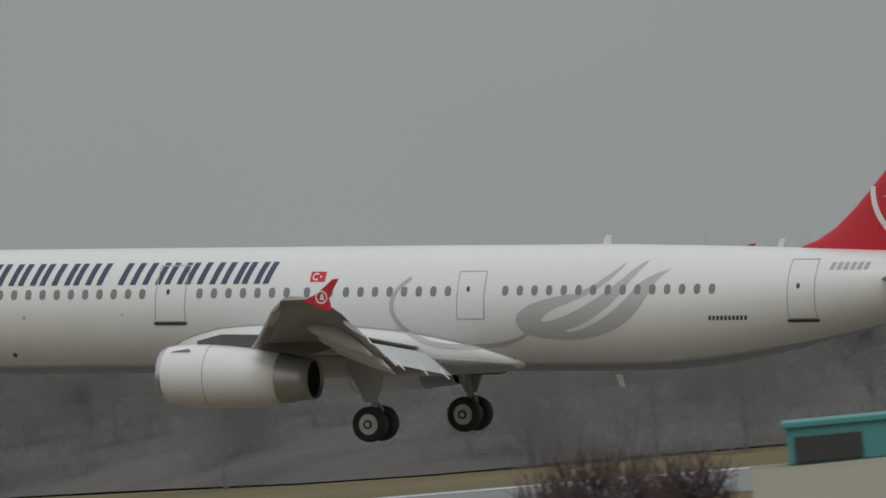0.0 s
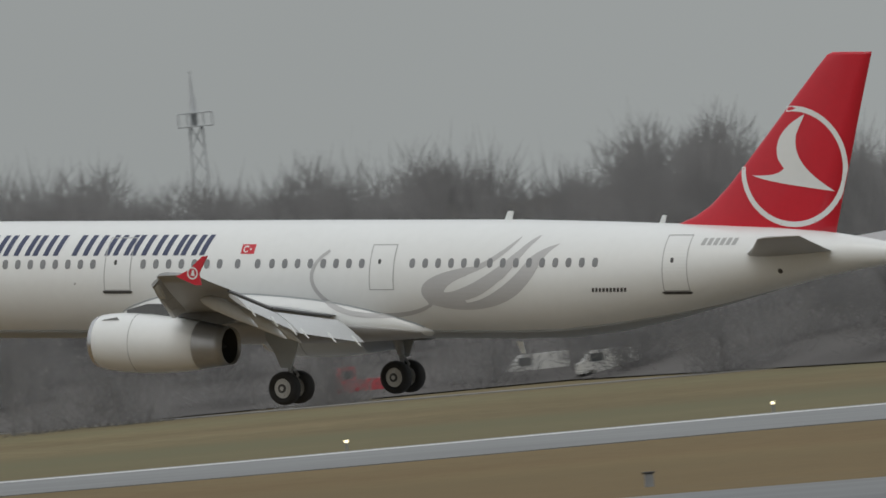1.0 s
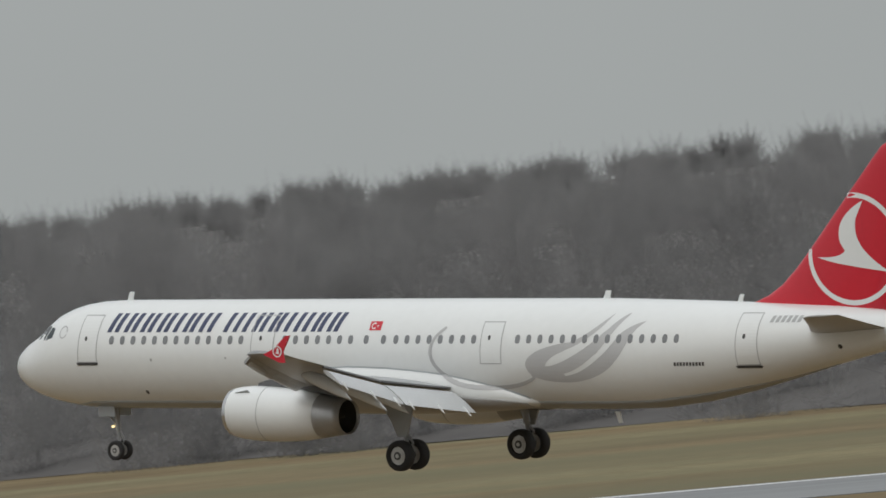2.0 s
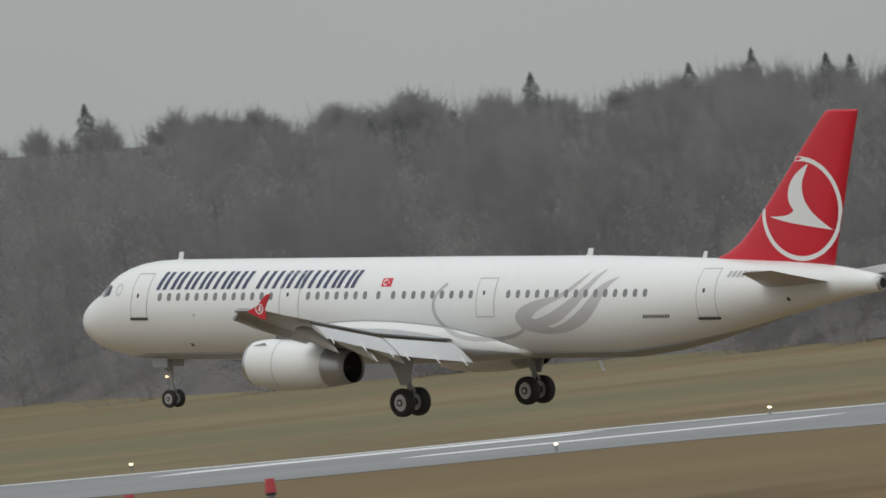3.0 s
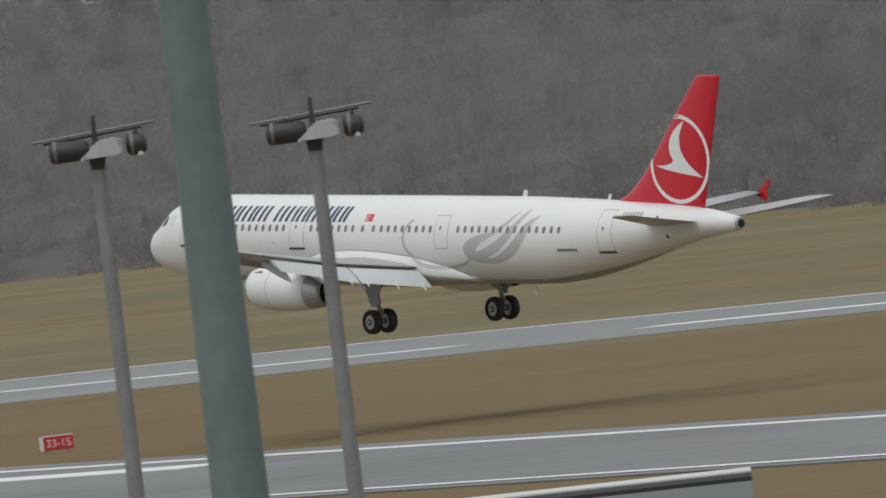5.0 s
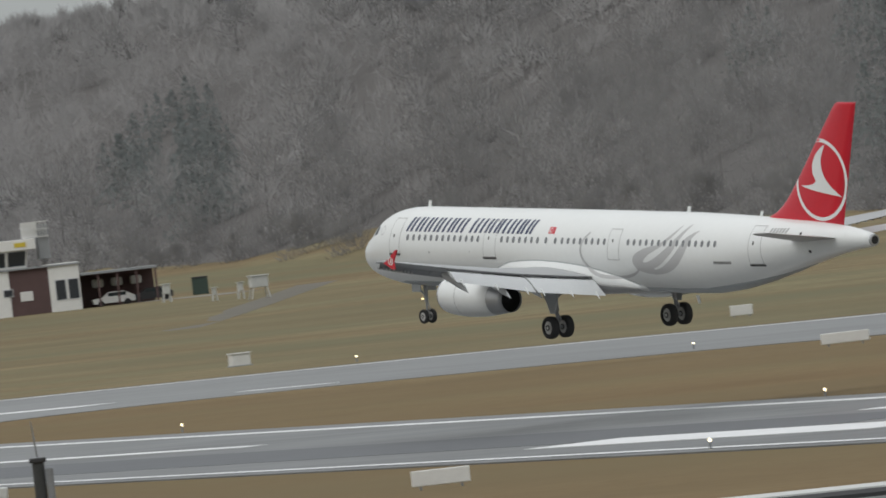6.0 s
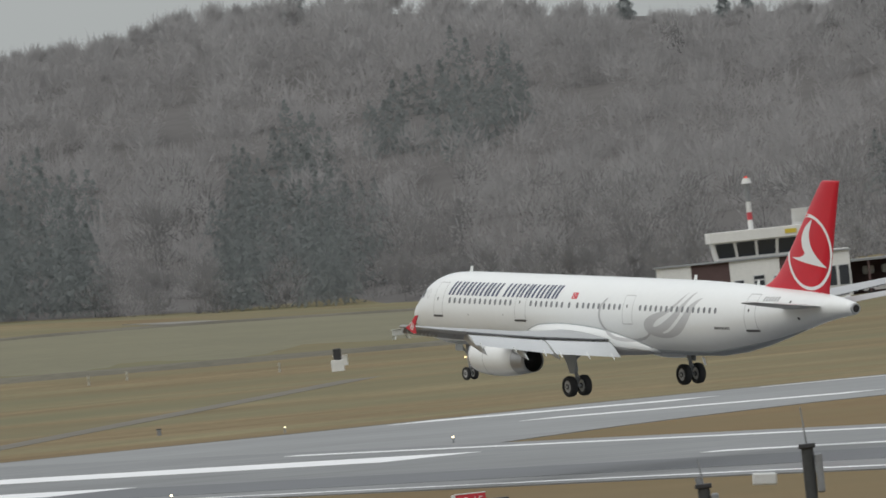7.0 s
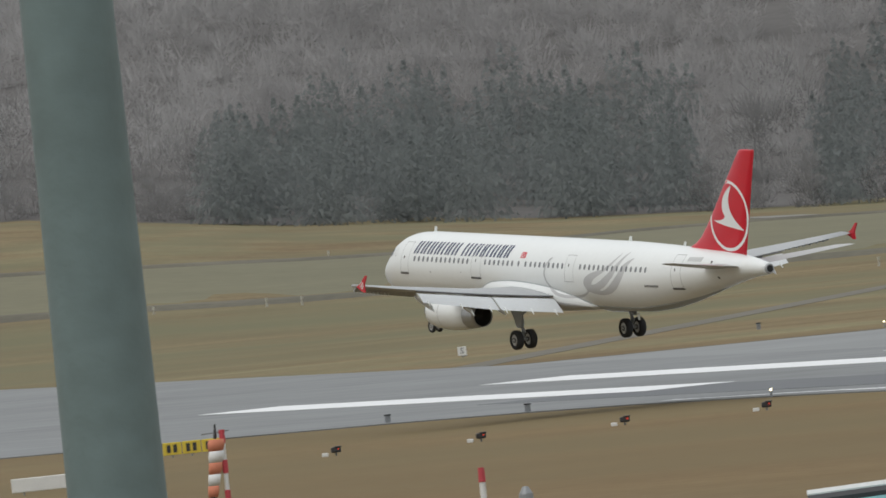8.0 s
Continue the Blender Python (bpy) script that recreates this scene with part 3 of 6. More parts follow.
# cockpit glass
for poly in ([(2.10, 0.84), (2.48, 0.80), (2.78, 1.33), (2.55, 1.31)], [(2.55, 0.80), (3.02, 0.78), (3.22, 1.28), (2.86, 1.33)], [(3.09, 0.78), (3.5, 0.88), (3.52, 1.22), (3.29, 1.27)]):
    decal("cockpit_window", poly, lambda a, b: skin(a, b, 0.01), M_GLASS, airliner)
for sx, sz in ((4.1, 1.1),):
    decal("nose_emblem", band([(sx + 0.2 * math.cos(a), sz + 0.22 * math.sin(a)) for a in [0.4 * i for i in range(16)]], 0.05), lambda a, b: skin(a, b, 0.008), M_TULIP, airliner)
for px, pz, r in ((8.6, 0.05, 0.06), (8.0, -1.2, 0.08), (12.2, 0.12, 0.045), (1.3, -0.1, 0.05), (39.6, 1.35, 0.08), (40.2, 0.45, 0.09)):
    decal("access_port", oval(px, pz, r, r, 10, 2), lambda a, b: skin(a, b, 0.008), M_SILL if r > 0.07 else M_LINE, airliner)


# ---- wings ----
def foil(x0, x1, z, th, droop=0.0, k=9):
    """A closed section from leading edge x0 to trailing edge x1."""
    up, lo = [], []
    for i in range(k + 1):
        u = (1 - math.cos(math.pi * i / k)) / 2
        t = th * (2.97 * math.sqrt(u) - 1.26 * u - 3.516 * u * u + 2.843 * u ** 3 - 1.015 * u ** 4)
        camber = 0.10 * th * (1 - (2 * u - 0.8) ** 2) - droop * max(0, (0.22 - u) / 0.22) ** 2
        up.append((x0 + (x1 - x0) * u, z + camber + t / 2 * 1.05))
        lo.append((x0 + (x1 - x0) * u, z + camber - t / 2 * 0.95))
    return up + lo[-2:0:-1]


# half-span, leading edge, trailing edge, height, thickness, droop of the slats
WING = ((1.2, 16.0, 23.0, -1.06, 0.78, 0.15), (3.0, 17.1, 22.9, -0.88, 0.60, 0.18), (6.4, 19.15, 22.95, -0.48, 0.42, 0.20),
        (9.5, 20.85, 24.05, -0.06, 0.38, 0.18), (12.8, 22.6, 25.15, 0.42, 0.28, 0.15), (15.0, 23.8, 25.75, 0.76, 0.2, 0.12), (16.95, 24.85, 26.35, 1.08, 0.13, 0.08))
WA = np.array(WING)


def wing_at(y):
    return [float(np.interp(y, WA[:, 0], WA[:, k])) for k in range(1, 6)]


for side, nm in ((-1, "port wing"), (1, "starboard wing")):
    bm = bm_new()
    rings = [[(px, side * w[0], pz) for px, pz in foil(*w[1:])] for w in WING]
    wing = part("wing", ring_loft(bm, rings), M_WING, airliner, "pale grey swept " + nm, smooth=True)
    # slats along the leading edge, in five pieces
    for y0, y1 in ((3.0, 5.1), (6.6, 9.1), (9.15, 11.6), (11.65, 14.1), (14.15, 16.5)):
        rings = []
        for y in (y0, y1):
            le, te, z, th, dr = wing_at(y)
            c = 0.14 * (te - le) + 0.12
            rings.append([(le - 0.26 + px * c, side * y, z - dr * 0.8 - 0.17 + pz) for px, pz in [(u, 0.06 * math.sin(math.pi * u) + 0.22 * u - 0.05) for u in (0, 0.25, 0.5, 0.75, 1)] + [(1, 0.14), (0.6, 0.02), (0.3, -0.1), (0.08, -0.11)]])
        part("slat", ring_loft(bm_new(), rings), M_WING, wing)
    # short pale track covers under the outer slat
    for i in range(9):
        y = 13.3 + 0.36 * i
        le, te, z, th, dr = wing_at(y)
        part("slat_track", box(bm_new(), le - 0.20, le + 0.04, side * y - 0.05, side * y + 0.05, z - dr * 0.8 - 0.30, z - dr * 0.8 - 0.16, 0.01), M_FLAP, wing)
    # flaps lowered for landing
    for y0, y1, c0, c1 in ((2.1, 6.3, 1.45, 1.35), (6.45, 12.7, 1.35, 0.95)):
        rings = []
        for y, c in ((y0, c0), (y1, c1)):
            le, te, z, th, dr = wing_at(y)
            a = radians(33)
            sec = foil(0, c, 0, 0.16)
            rings.append([(te - 0.02 + px * math.cos(a) + pz * math.sin(a), side * y, z - 0.20 - px * math.sin(a) + pz * math.cos(a)) for px, pz in sec])
        flap = part("flap", ring_loft(bm_new(), rings), M_FLAP, wing, smooth=False)
        # small tabs on the trailing edge
        for u in (0.12, 0.5, 0.93):
            y = y0 + (y1 - y0) * u
            le, te, z, th, dr = wing_at(y)
            c = c0 + (c1 - c0) * u
            bm = bm_new()
            rod(bm, (te + c * 0.70, side * y, z - c * 0.5 - 0.1), (te + c * 0.95, side * y, z - c * 0.5 - 0.42), 0.07, 0.02, 6)
            part("flap_tab", bm, M_WHITE, flap)
    # dark strip standing in for the shade in the slot ahead of the flaps
    for y0, y1 in ((2.3, 6.3), (6.45, 12.7)):
        rings = []
        for y in (y0, y1):
            le, te, z, th, dr = wing_at(y)
            rings.append([(te - 0.05, side * y, z - 0.06), (te + 0.02, side * y, z - 0.03), (te + 0.05, side * y, z - 0.08), (te - 0.05, side * y, z - 0.12)])
        part("flap_slot_shade", ring_loft(bm_new(), rings), M_PYLON, wing)
    # flap track fairings
    for y, ln in ((5.9, 2.4), (8.7, 2.7), (11.9, 2.4)):
        le, te, z, th, dr = wing_at(y)
        rings, a = [], radians(16)
        for u, r in ((0, 0.01), (0.06, 0.10), (0.2, 0.19), (0.45, 0.23), (0.7, 0.19), (0.88, 0.1), (1, 0.01)):
            cx, cz = te - 1.4 + ln * u * math.cos(a), z - 0.30 - ln * u * math.sin(a) * (0.4 + u)
            rings.append([(cx, side * y + r * 0.75 * math.cos(t), cz + r * 1.25 * math.sin(t)) for t in [2 * math.pi * i / 12 for i in range(12)]])
        part("flap_track_fairing", ring_loft(bm_new(), rings), M_FLAP, wing, smooth=True)
    # red wingtip fence
    bm = bm_new()
    pts = [(25.70, 1.02), (26.2, 1.24), (26.75, 1.70), (26.95, 1.72), (26.60, 1.12), (26.68, 0.72), (26.45, 0.72), (26.05, 0.88)]
    a = [bm.verts.new((px, side * 17.0, pz)) for px, pz in pts]
    b = [bm.verts.new((px, side * 17.07, pz)) for px, pz in pts]
    bm.faces.new(a), bm.faces.new(b[::-1])
    for i in range(len(pts)):
        bm.faces.new((a[i], b[i], b[(i + 1) % len(pts)], a[(i + 1) % len(pts)]))
    bmesh.ops.recalc_face_normals(bm, faces=bm.faces)
    fence = part("wingtip_fence", bm, M_RED, airliner, "red wingtip fence with white ring")
    at_tip = lambda u, v, s=side: Vector((u, s * 17.08 if s > 0 else -17.08, v))
    decal("ring", band([(26.36 + 0.19 * math.cos(t), 1.13 + 0.19 * math.sin(t)) for t in [0.45 * i for i in range(15)]], 0.05), at_tip, M_WHITE, fence)
    decal("emblem", [(26.25, 1.06), (26.45, 1.03), (26.42, 1.25), (26.34, 1.23), (26.32, 1.10)], at_tip, M_WHITE, fence)

# wing-to-body fairing: humped over the wing root, long and tapering aft
def fairing_at(x):
    """Half width, centre height and half height."""
    u = min(1.0, max(0.0, (x - 13.4) / 12.9))
    g = max(0.0, math.sin(math.pi * u ** 0.8)) ** 0.45
    top = float(np.interp(x, (13.4, 14.2, 15.6, 18.0, 20.0, 22.0, 23.5, 25.0, 25.8, 26.3), (-0.8, -0.12, 0.16, 0.18, 0.10, -0.06, -0.30, -0.75, -1.12, -1.5)))
    bot = -1.72 - 0.36 * g
    return 1.05 + 1.20 * g, (top + bot) / 2, (top - bot) / 2


def fairing_side(x, z, off=0.0):
    """How far out the fairing reaches at x and z; 0 where it does not."""
    if not 13.4 < x < 26.3:
        return 0.0
    hw, zc, hh = fairing_at(x)
    c = min(1.0, abs(z - zc) / hh) ** (1 / 0.9)
    return hw * math.sqrt(max(0.0, 1 - c * c)) ** 0.62 + off


rings = []
for i in range(41):
    x = 13.4 + 12.9 * i / 40
    hw, zc, hh = fairing_at(x)
    rings.append([(x, hw * math.copysign(abs(math.sin(t)) ** 0.62, math.sin(t)), zc + hh * math.copysign(abs(math.cos(t)) ** 0.9, math.cos(t))) for t in [2 * math.pi * k / 48 for k in range(48)]])
fairing = part("belly_fairing", ring_loft(bm_new(), rings), M_WHITE, airliner, "white fairing where the wing meets the cabin", smooth=True)
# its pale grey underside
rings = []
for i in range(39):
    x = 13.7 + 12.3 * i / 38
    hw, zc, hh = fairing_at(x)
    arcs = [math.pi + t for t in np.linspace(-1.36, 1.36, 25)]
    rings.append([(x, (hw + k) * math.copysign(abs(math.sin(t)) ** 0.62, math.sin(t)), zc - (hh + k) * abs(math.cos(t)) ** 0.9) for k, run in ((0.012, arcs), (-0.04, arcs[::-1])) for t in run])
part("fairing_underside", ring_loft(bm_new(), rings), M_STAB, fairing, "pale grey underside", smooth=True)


# the stem runs from the cabin's side over the fairing
def outermost(x, z, off):
    q = skin(x, z, off)
    return Vector((q.x, min(q.y, -fairing_side(x, z, off)), q.z))


decal("tulip_stem", band(bez((26.75, -0.62), (26.2, -0.95), (25.2, -1.1), (24.0, -1.0)) + bez((23.9, -0.99), (22.3, -0.85), (21.2, 0.4), (22.6, 1.25)), lambda u: 0.10 + 0.07 * math.sin(u * 3.1)), lambda a, b: outermost(a, b, 0.014), M_TULIP, airliner, step=0.10)
# seam along the fairing's upper edge
seam = []
for i in range(46):
    x = 14.0 + 12.1 * i / 45
    zs_ = [z for z in np.linspace(0.2, -1.8, 201) if fairing_side(x, z) > -skin(x, z).y]
    if zs_:
        seam.append((x, float(zs_[0]) + 0.01))
decal("fairing_seam", band(seam, 0.05), lambda a, b: outermost(a, b, 0.018), M_BELLY, fairing, step=0.10)
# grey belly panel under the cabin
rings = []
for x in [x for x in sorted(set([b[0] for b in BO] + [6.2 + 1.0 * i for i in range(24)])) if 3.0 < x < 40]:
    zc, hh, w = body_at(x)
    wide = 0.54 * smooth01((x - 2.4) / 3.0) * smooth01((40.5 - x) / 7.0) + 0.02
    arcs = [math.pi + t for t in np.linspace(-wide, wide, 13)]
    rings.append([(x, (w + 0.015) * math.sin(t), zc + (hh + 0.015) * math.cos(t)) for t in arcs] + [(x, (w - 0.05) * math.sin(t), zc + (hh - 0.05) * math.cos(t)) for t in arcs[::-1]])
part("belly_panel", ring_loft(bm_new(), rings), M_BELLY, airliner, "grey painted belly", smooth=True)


# ---- engines ----
def circle(x, r, cy, cz, k=32):
    return [(x, cy + r * math.sin(2 * math.pi * i / k), cz + r * math.cos(2 * math.pi * i / k)) for i in range(k)]


for side in (-1, 1):
    cy = side * 5.75
    axis = lambda x: -1.78 - 0.03 * (x - 17)
    engine = part("engine_cowl", ring_loft(bm_new(), [circle(x, r, cy, axis(x)) for x, r in ((15.72, 0.93), (16.0, 0.985), (16.5, 1.03), (17.2, 1.05), (18.0, 1.03), (18.9, 0.96), (19.75, 0.84))], False, False), M_WHITE, airliner, "white engine cowl with a metal inlet lip", smooth=True)
    part("inlet_lip", ring_loft(bm_new(), [circle(x, r, cy, axis(x)) for x, r in ((16.0, 0.74), (15.7, 0.76), (15.56, 0.81), (15.52, 0.86), (15.57, 0.90), (15.73, 0.932))], False, False), M_LIP, engine, smooth=True)
    part("inlet_duct", ring_loft(bm_new(), [circle(x, r, cy, axis(x)) for x, r in ((15.9, 0.74), (16.3, 0.80), (16.32, 0.2), (16.0, 0.02))], False, True), M_SOOT, engine, smooth=True)
    part("exhaust_nozzle", ring_loft(bm_new(), [circle(x, r, cy, axis(x)) for x, r in ((19.73, 0.835), (20.1, 0.78), (20.55, 0.71), (20.92, 0.655), (20.9, 0.63), (20.5, 0.64))], False, False), M_METAL, engine, "dark metal exhaust nozzle", smooth=True)
    part("exhaust_core", ring_loft(bm_new(), [circle(x, r, cy, axis(x)) for x, r in ((20.9, 0.635), (20.1, 0.62), (20.05, 0.25), (20.7, 0.05))], False, True), M_SOOT, engine, smooth=True)
    part("cowl_seam", ring_loft(bm_new(), [circle(x, r, cy, axis(x)) for x, r in ((17.28, 1.0), (17.28, 1.056), (17.31, 1.056), (17.31, 1.0))], False, False), M_LINE, engine)
    strake = [(16.0, 0.0), (16.7, 0.16), (16.75, 0.0)]
    bm, ang = bm_new(), radians(52)
    quad = []
    for off in (-0.015, 0.015):
        quad.append([bm.verts.new((sx, cy + side * (1.0 + sr) * math.cos(ang) + off, axis(sx) + (1.0 + sr) * math.sin(ang))) for sx, sr in strake])
    bm.faces.new(quad[0]), bm.faces.new(quad[1][::-1])
    for i in range(3):
        j = (i + 1) % 3
        bm.faces.new((quad[0][i], quad[1][i], quad[1][j], quad[0][j]))
    part("strake", bm, M_BELLY, engine)
    rings = []
    for x, z0, z1, hw in ((16.7, -0.75, -0.63, 0.04), (17.6, -0.75, -0.42, 0.16), (19.2, -0.9, -0.45, 0.2), (20.6, -1.15, -0.5, 0.18), (21.8, -0.85, -0.5, 0.06)):
        rings.append([(x, cy - hw, z0), (x, cy + hw, z0), (x, cy + hw, z1), (x, cy - hw, z1)])
    part("pylon", ring_loft(bm_new(), rings), M_PYLON, airliner, "grey engine pylon")

# ---- fin and tailplane ----
FIN = ((1.40, 35.2, 41.85), (2.02, 35.6, 41.98), (2.30, 36.35, 42.05), (2.7, 37.0, 42.15), (3.3, 37.66, 42.30), (3.9, 38.22, 42.46), (5.0, 39.19, 42.73), (6.1, 40.15, 43.0), (7.4, 41.30, 43.34), (7.85, 41.72, 43.46), (7.95, 41.95, 43.48))
FA = np.array(FIN)


def fin_side(x, z, off=0.006):
    le, te = float(np.interp(z, FA[:, 0], FA[:, 1])), float(np.interp(z, FA[:, 0], FA[:, 2]))
    u = min(1.0, max(0.0, (x - le) / (te - le)))
    half = (0.30 - 0.025 * z) * (math.sqrt(u) * (1 - u) * 1.9) + 0.01
    return Vector((x, -half - off, z))


rings = []
for z, le, te in FIN:
    us = [0, 0.02, 0.06, 0.14, 0.25, 0.4, 0.6, 0.8, 1.0]
    port = [fin_side(le + (te - le) * u, z, 0) for u in us]
    rings.append([tuple(p) for p in port] + [(p.x, -p.y, p.z) for p in port[::-1]])
fin = part("fin", ring_loft(bm_new(), rings), M_RED, airliner, "red tail fin with a white ring emblem", smooth=True)
RC, RR = (40.36, 4.02), 2.0
outer = [(RC[0] + RR * math.cos(t), RC[1] + RR * math.sin(t)) for t in [2 * math.pi * i / 48 for i in range(49)]]
inside = [p for p in outer if p[0] > float(np.interp(p[1], FA[:, 0], FA[:, 1])) + 0.02]
start = max(range(48), key=lambda i: math.dist(outer[i], outer[i - 1]) if (outer[i] in inside and outer[i - 1] not in inside) else -1)
chain = [outer[(start + i) % 48] for i in range(48)]
while chain and chain[-1] not in inside:
    chain.pop()
for i in range(0, len(chain) - 1, 5):
    decal("ring", band(chain[i:i + 6], 0.19), lambda a, b: fin_side(min(a, float(np.interp(b, FA[:, 0], FA[:, 2])) - 0.01), b, 0.008), M_WHITE, fin)
bird = bez((38.72, 3.72), (39.4, 3.70), (39.8, 3.74), (40.0, 3.95)) + bez((39.85, 4.1), (39.5, 4.8), (39.9, 5.4), (40.85, 5.82))[1:] + bez((40.55, 5.3), (40.35, 4.6), (40.5, 4.0), (41.95, 3.15))[1:] + bez((41.0, 3.28), (40.2, 3.40), (39.4, 3.5), (38.72, 3.72))[:-1]
decal("emblem", bird, lambda a, b: fin_side(a, b, 0.010), M_WHITE, fin, step=0.2)
for side in (-1, 1):
    rings = []
    for y, le, te, z, th in ((0.4, 38.5, 42.0, 1.10, 0.32), (3.2, 40.4, 42.95, 1.46, 0.22), (5.9, 42.1, 43.85, 1.83, 0.13), (6.22, 42.55, 43.95, 1.88, 0.05)):
        rings.append([(px, side * y, pz + 0.05 * (px - te)) for px, pz in foil(le, te, z, th)])
    part("tailplane", ring_loft(bm_new(), rings), M_STAB, airliner, "pale grey tailplane half", smooth=True)

# ---- antennas, dome, drain masts ----
for x, z0, h, c in ((6.1, 2.05, 0.52, 0.30), (28.8, 2.05, 0.48, 0.34), (35.0, 2.02, 0.34, 0.22), (29.2, -2.02, -0.42, 0.24)):
    pts = [(x - c / 2, z0), (x + c / 2, z0), (x + c / 2 + 0.10, z0 + h), (x + 0.05, z0 + h)]
    a = [(px, -0.025, pz) for px, pz in pts]
    solid("blade_antenna", a + [(p[0], 0.025, p[2]) for p in a], [(0, 1, 2, 3), (7, 6, 5, 4), (0, 4, 5, 1), (1, 5, 6, 2), (2, 6, 7, 3), (3, 7, 4, 0)], M_WHITE, airliner)
part("roof_dome", ring_loft(bm_new(), [circle(x, r, 0, 2.02, 16) for x, r in ((20.9, 0.02), (21.1, 0.1), (21.5, 0.13), (21.9, 0.1), (22.1, 0.02))]), M_WHITE, airliner, smooth=True)


# ---- landing gear ----
def wheel(parent, x, y, z, r, w, name="wheel"):
    rings = []
    for u, rr in ((-0.3, 0.58), (-0.46, 0.60), (-0.5, 0.84), (-0.38, 0.965), (-0.15, 1.0), (0.15, 1.0), (0.38, 0.965), (0.5, 0.84), (0.46, 0.60), (0.3, 0.58)):
        rings.append([(x + r * rr * math.cos(t), y + u * w, z + r * rr * math.sin(t)) for t in [2 * math.pi * i / 32 for i in range(32)]])
    tyre = part(name, ring_loft(bm_new(), rings, False, False), M_TYRE, parent, smooth=True)
    bm = bm_new()
    for u, rr in ((0.34, 0.595), (0.43, 0.40), (0.5, 0.2)):
        rod(bm, (x, y - u * w, z), (x, y + u * w, z), r * rr, r * rr, 24)
    for i in range(9):
        t = 2 * math.pi * i / 9
        rod(bm, (x + r * 0.42 * math.cos(t), y - 0.44 * w, z + r * 0.42 * math.sin(t)), (x + r * 0.42 * math.cos(t), y + 0.44 * w, z + r * 0.42 * math.sin(t)), r * 0.06, r * 0.06, 6)
    rim = part("rim", bm, M_RIM, tyre)
    part("hub", rod(bm_new(), (x, y - 0.505 * w, z), (x, y + 0.505 * w, z), r * 0.27, r * 0.27, 20), M_SILL, rim)
    part("axle_cap", rod(bm_new(), (x, y - 0.53 * w, z), (x, y + 0.53 * w, z), r * 0.13, r * 0.11, 14), M_RIM, rim)
    return tyre


for side in (-1, 1):
    gy = side * 3.8
    bm = bm_new()
    rod(bm, (21.85, gy, -0.9), (22.1, gy, -2.65), 0.15, 0.14, 14)
    rod(bm, (22.1, gy, -2.65), (22.15, gy, -3.5), 0.085, 0.085, 12)
    rod(bm, (22.15, gy - 0.62, -3.45), (22.15, gy + 0.62, -3.45), 0.075, 0.075, 10)
    rod(bm, (22.1, gy, -2.6), (22.42, gy, -3.0), 0.045)
    rod(bm, (22.42, gy, -3.0), (22.08, gy, -3.4), 0.045)
    rod(bm, (21.9, gy, -2.1), (21.7, gy - side * 1.6, -1.1), 0.07)
    gear = part("main_gear_leg", bm, M_GEAR, airliner, "grey main landing gear leg, extended")
    bm, ya, yb = bm_new(), gy + side * 0.20, gy + side * 0.26
    ring_loft(bm, [[(x0, ya, z), (x1, ya, z), (x1, yb, z), (x0, yb, z)] for z, x0, x1 in ((-2.75, 21.88, 22.30), (-2.2, 21.62, 22.50), (-1.75, 21.30, 22.62), (-0.80, 21.25, 22.62))])
    part("gear_door", bm, M_BELLY, gear)
    for dy in (-0.465, 0.465):
        wheel(gear, 22.15, gy + dy, -3.45, 0.585, 0.42)
part("wheel_bay", box(bm_new(), 22.3, 23.5, 3.2, 4.1, -2.15, -1.2, 0.18), M_PYLON, airliner)
bm = bm_new()
rod(bm, (5.3, 0, -1.7), (5.35, 0, -2.75), 0.11, 0.10, 12)
rod(bm, (5.35, 0, -2.75), (5.4, 0, -3.55), 0.06, 0.06, 10)
rod(bm, (5.4, -0.3, -3.52), (5.4, 0.3, -3.52), 0.05, 0.05, 10)
rod(bm, (4.4, 0, -1.75), (5.3, 0, -2.5), 0.05)
rod(bm, (5.45, 0, -2.75), (5.65, 0, -3.1), 0.03)
rod(bm, (5.65, 0, -3.1), (5.42, 0, -3.45), 0.03)
nose_gear = part("nose_gear_leg", bm, M_GEAR, airliner, "grey nose landing gear leg, extended")
for dy in (-0.25, 0.25):
    wheel(nose_gear, 5.4, dy, -3.52, 0.38, 0.2)
    bm = bm_new()
    box(bm, 4.8, 5.6, dy * 2.0 - 0.015, dy * 2.0 + 0.015, -2.2, -1.8, 0.01)
    part("nose_gear_door", bm, M_BELLY, nose_gear)
for dy, dz in ((-0.14, -2.6), (0.14, -2.6)):
    bm = bm_new()
    rod(bm, (5.16, dy, dz), (5.27, dy, dz), 0.05, 0.035, 12)
    part("landing_lamp", bm, M_LAMP, nose_gear, "lit landing lamp")


def flight(t):
    x = -232.47 - 69.333 * t - 0.24 * t * t
    return x, 451.15, EYE.z * PLAN - 2.516 - 0.1343 * t + 0.00085 * t * t


def flight_pose(t):
    bank = float(np.interp(t, (0, 1.5, 3.5, 5.5, 8.0), (-0.5, -0.6, -1.4, -0.6, 0.1)))
    old, now = pose(0, 0, 0, bank, 3.45, CRAB), pose(0, 0, 0, bank, PITCH, CRAB)
    mid = Vector(flight(t)) + (old @ Vector((22, 0, 0))) - (now @ Vector((22, 0, 0)))
    return Matrix.Translation(mid) @ now


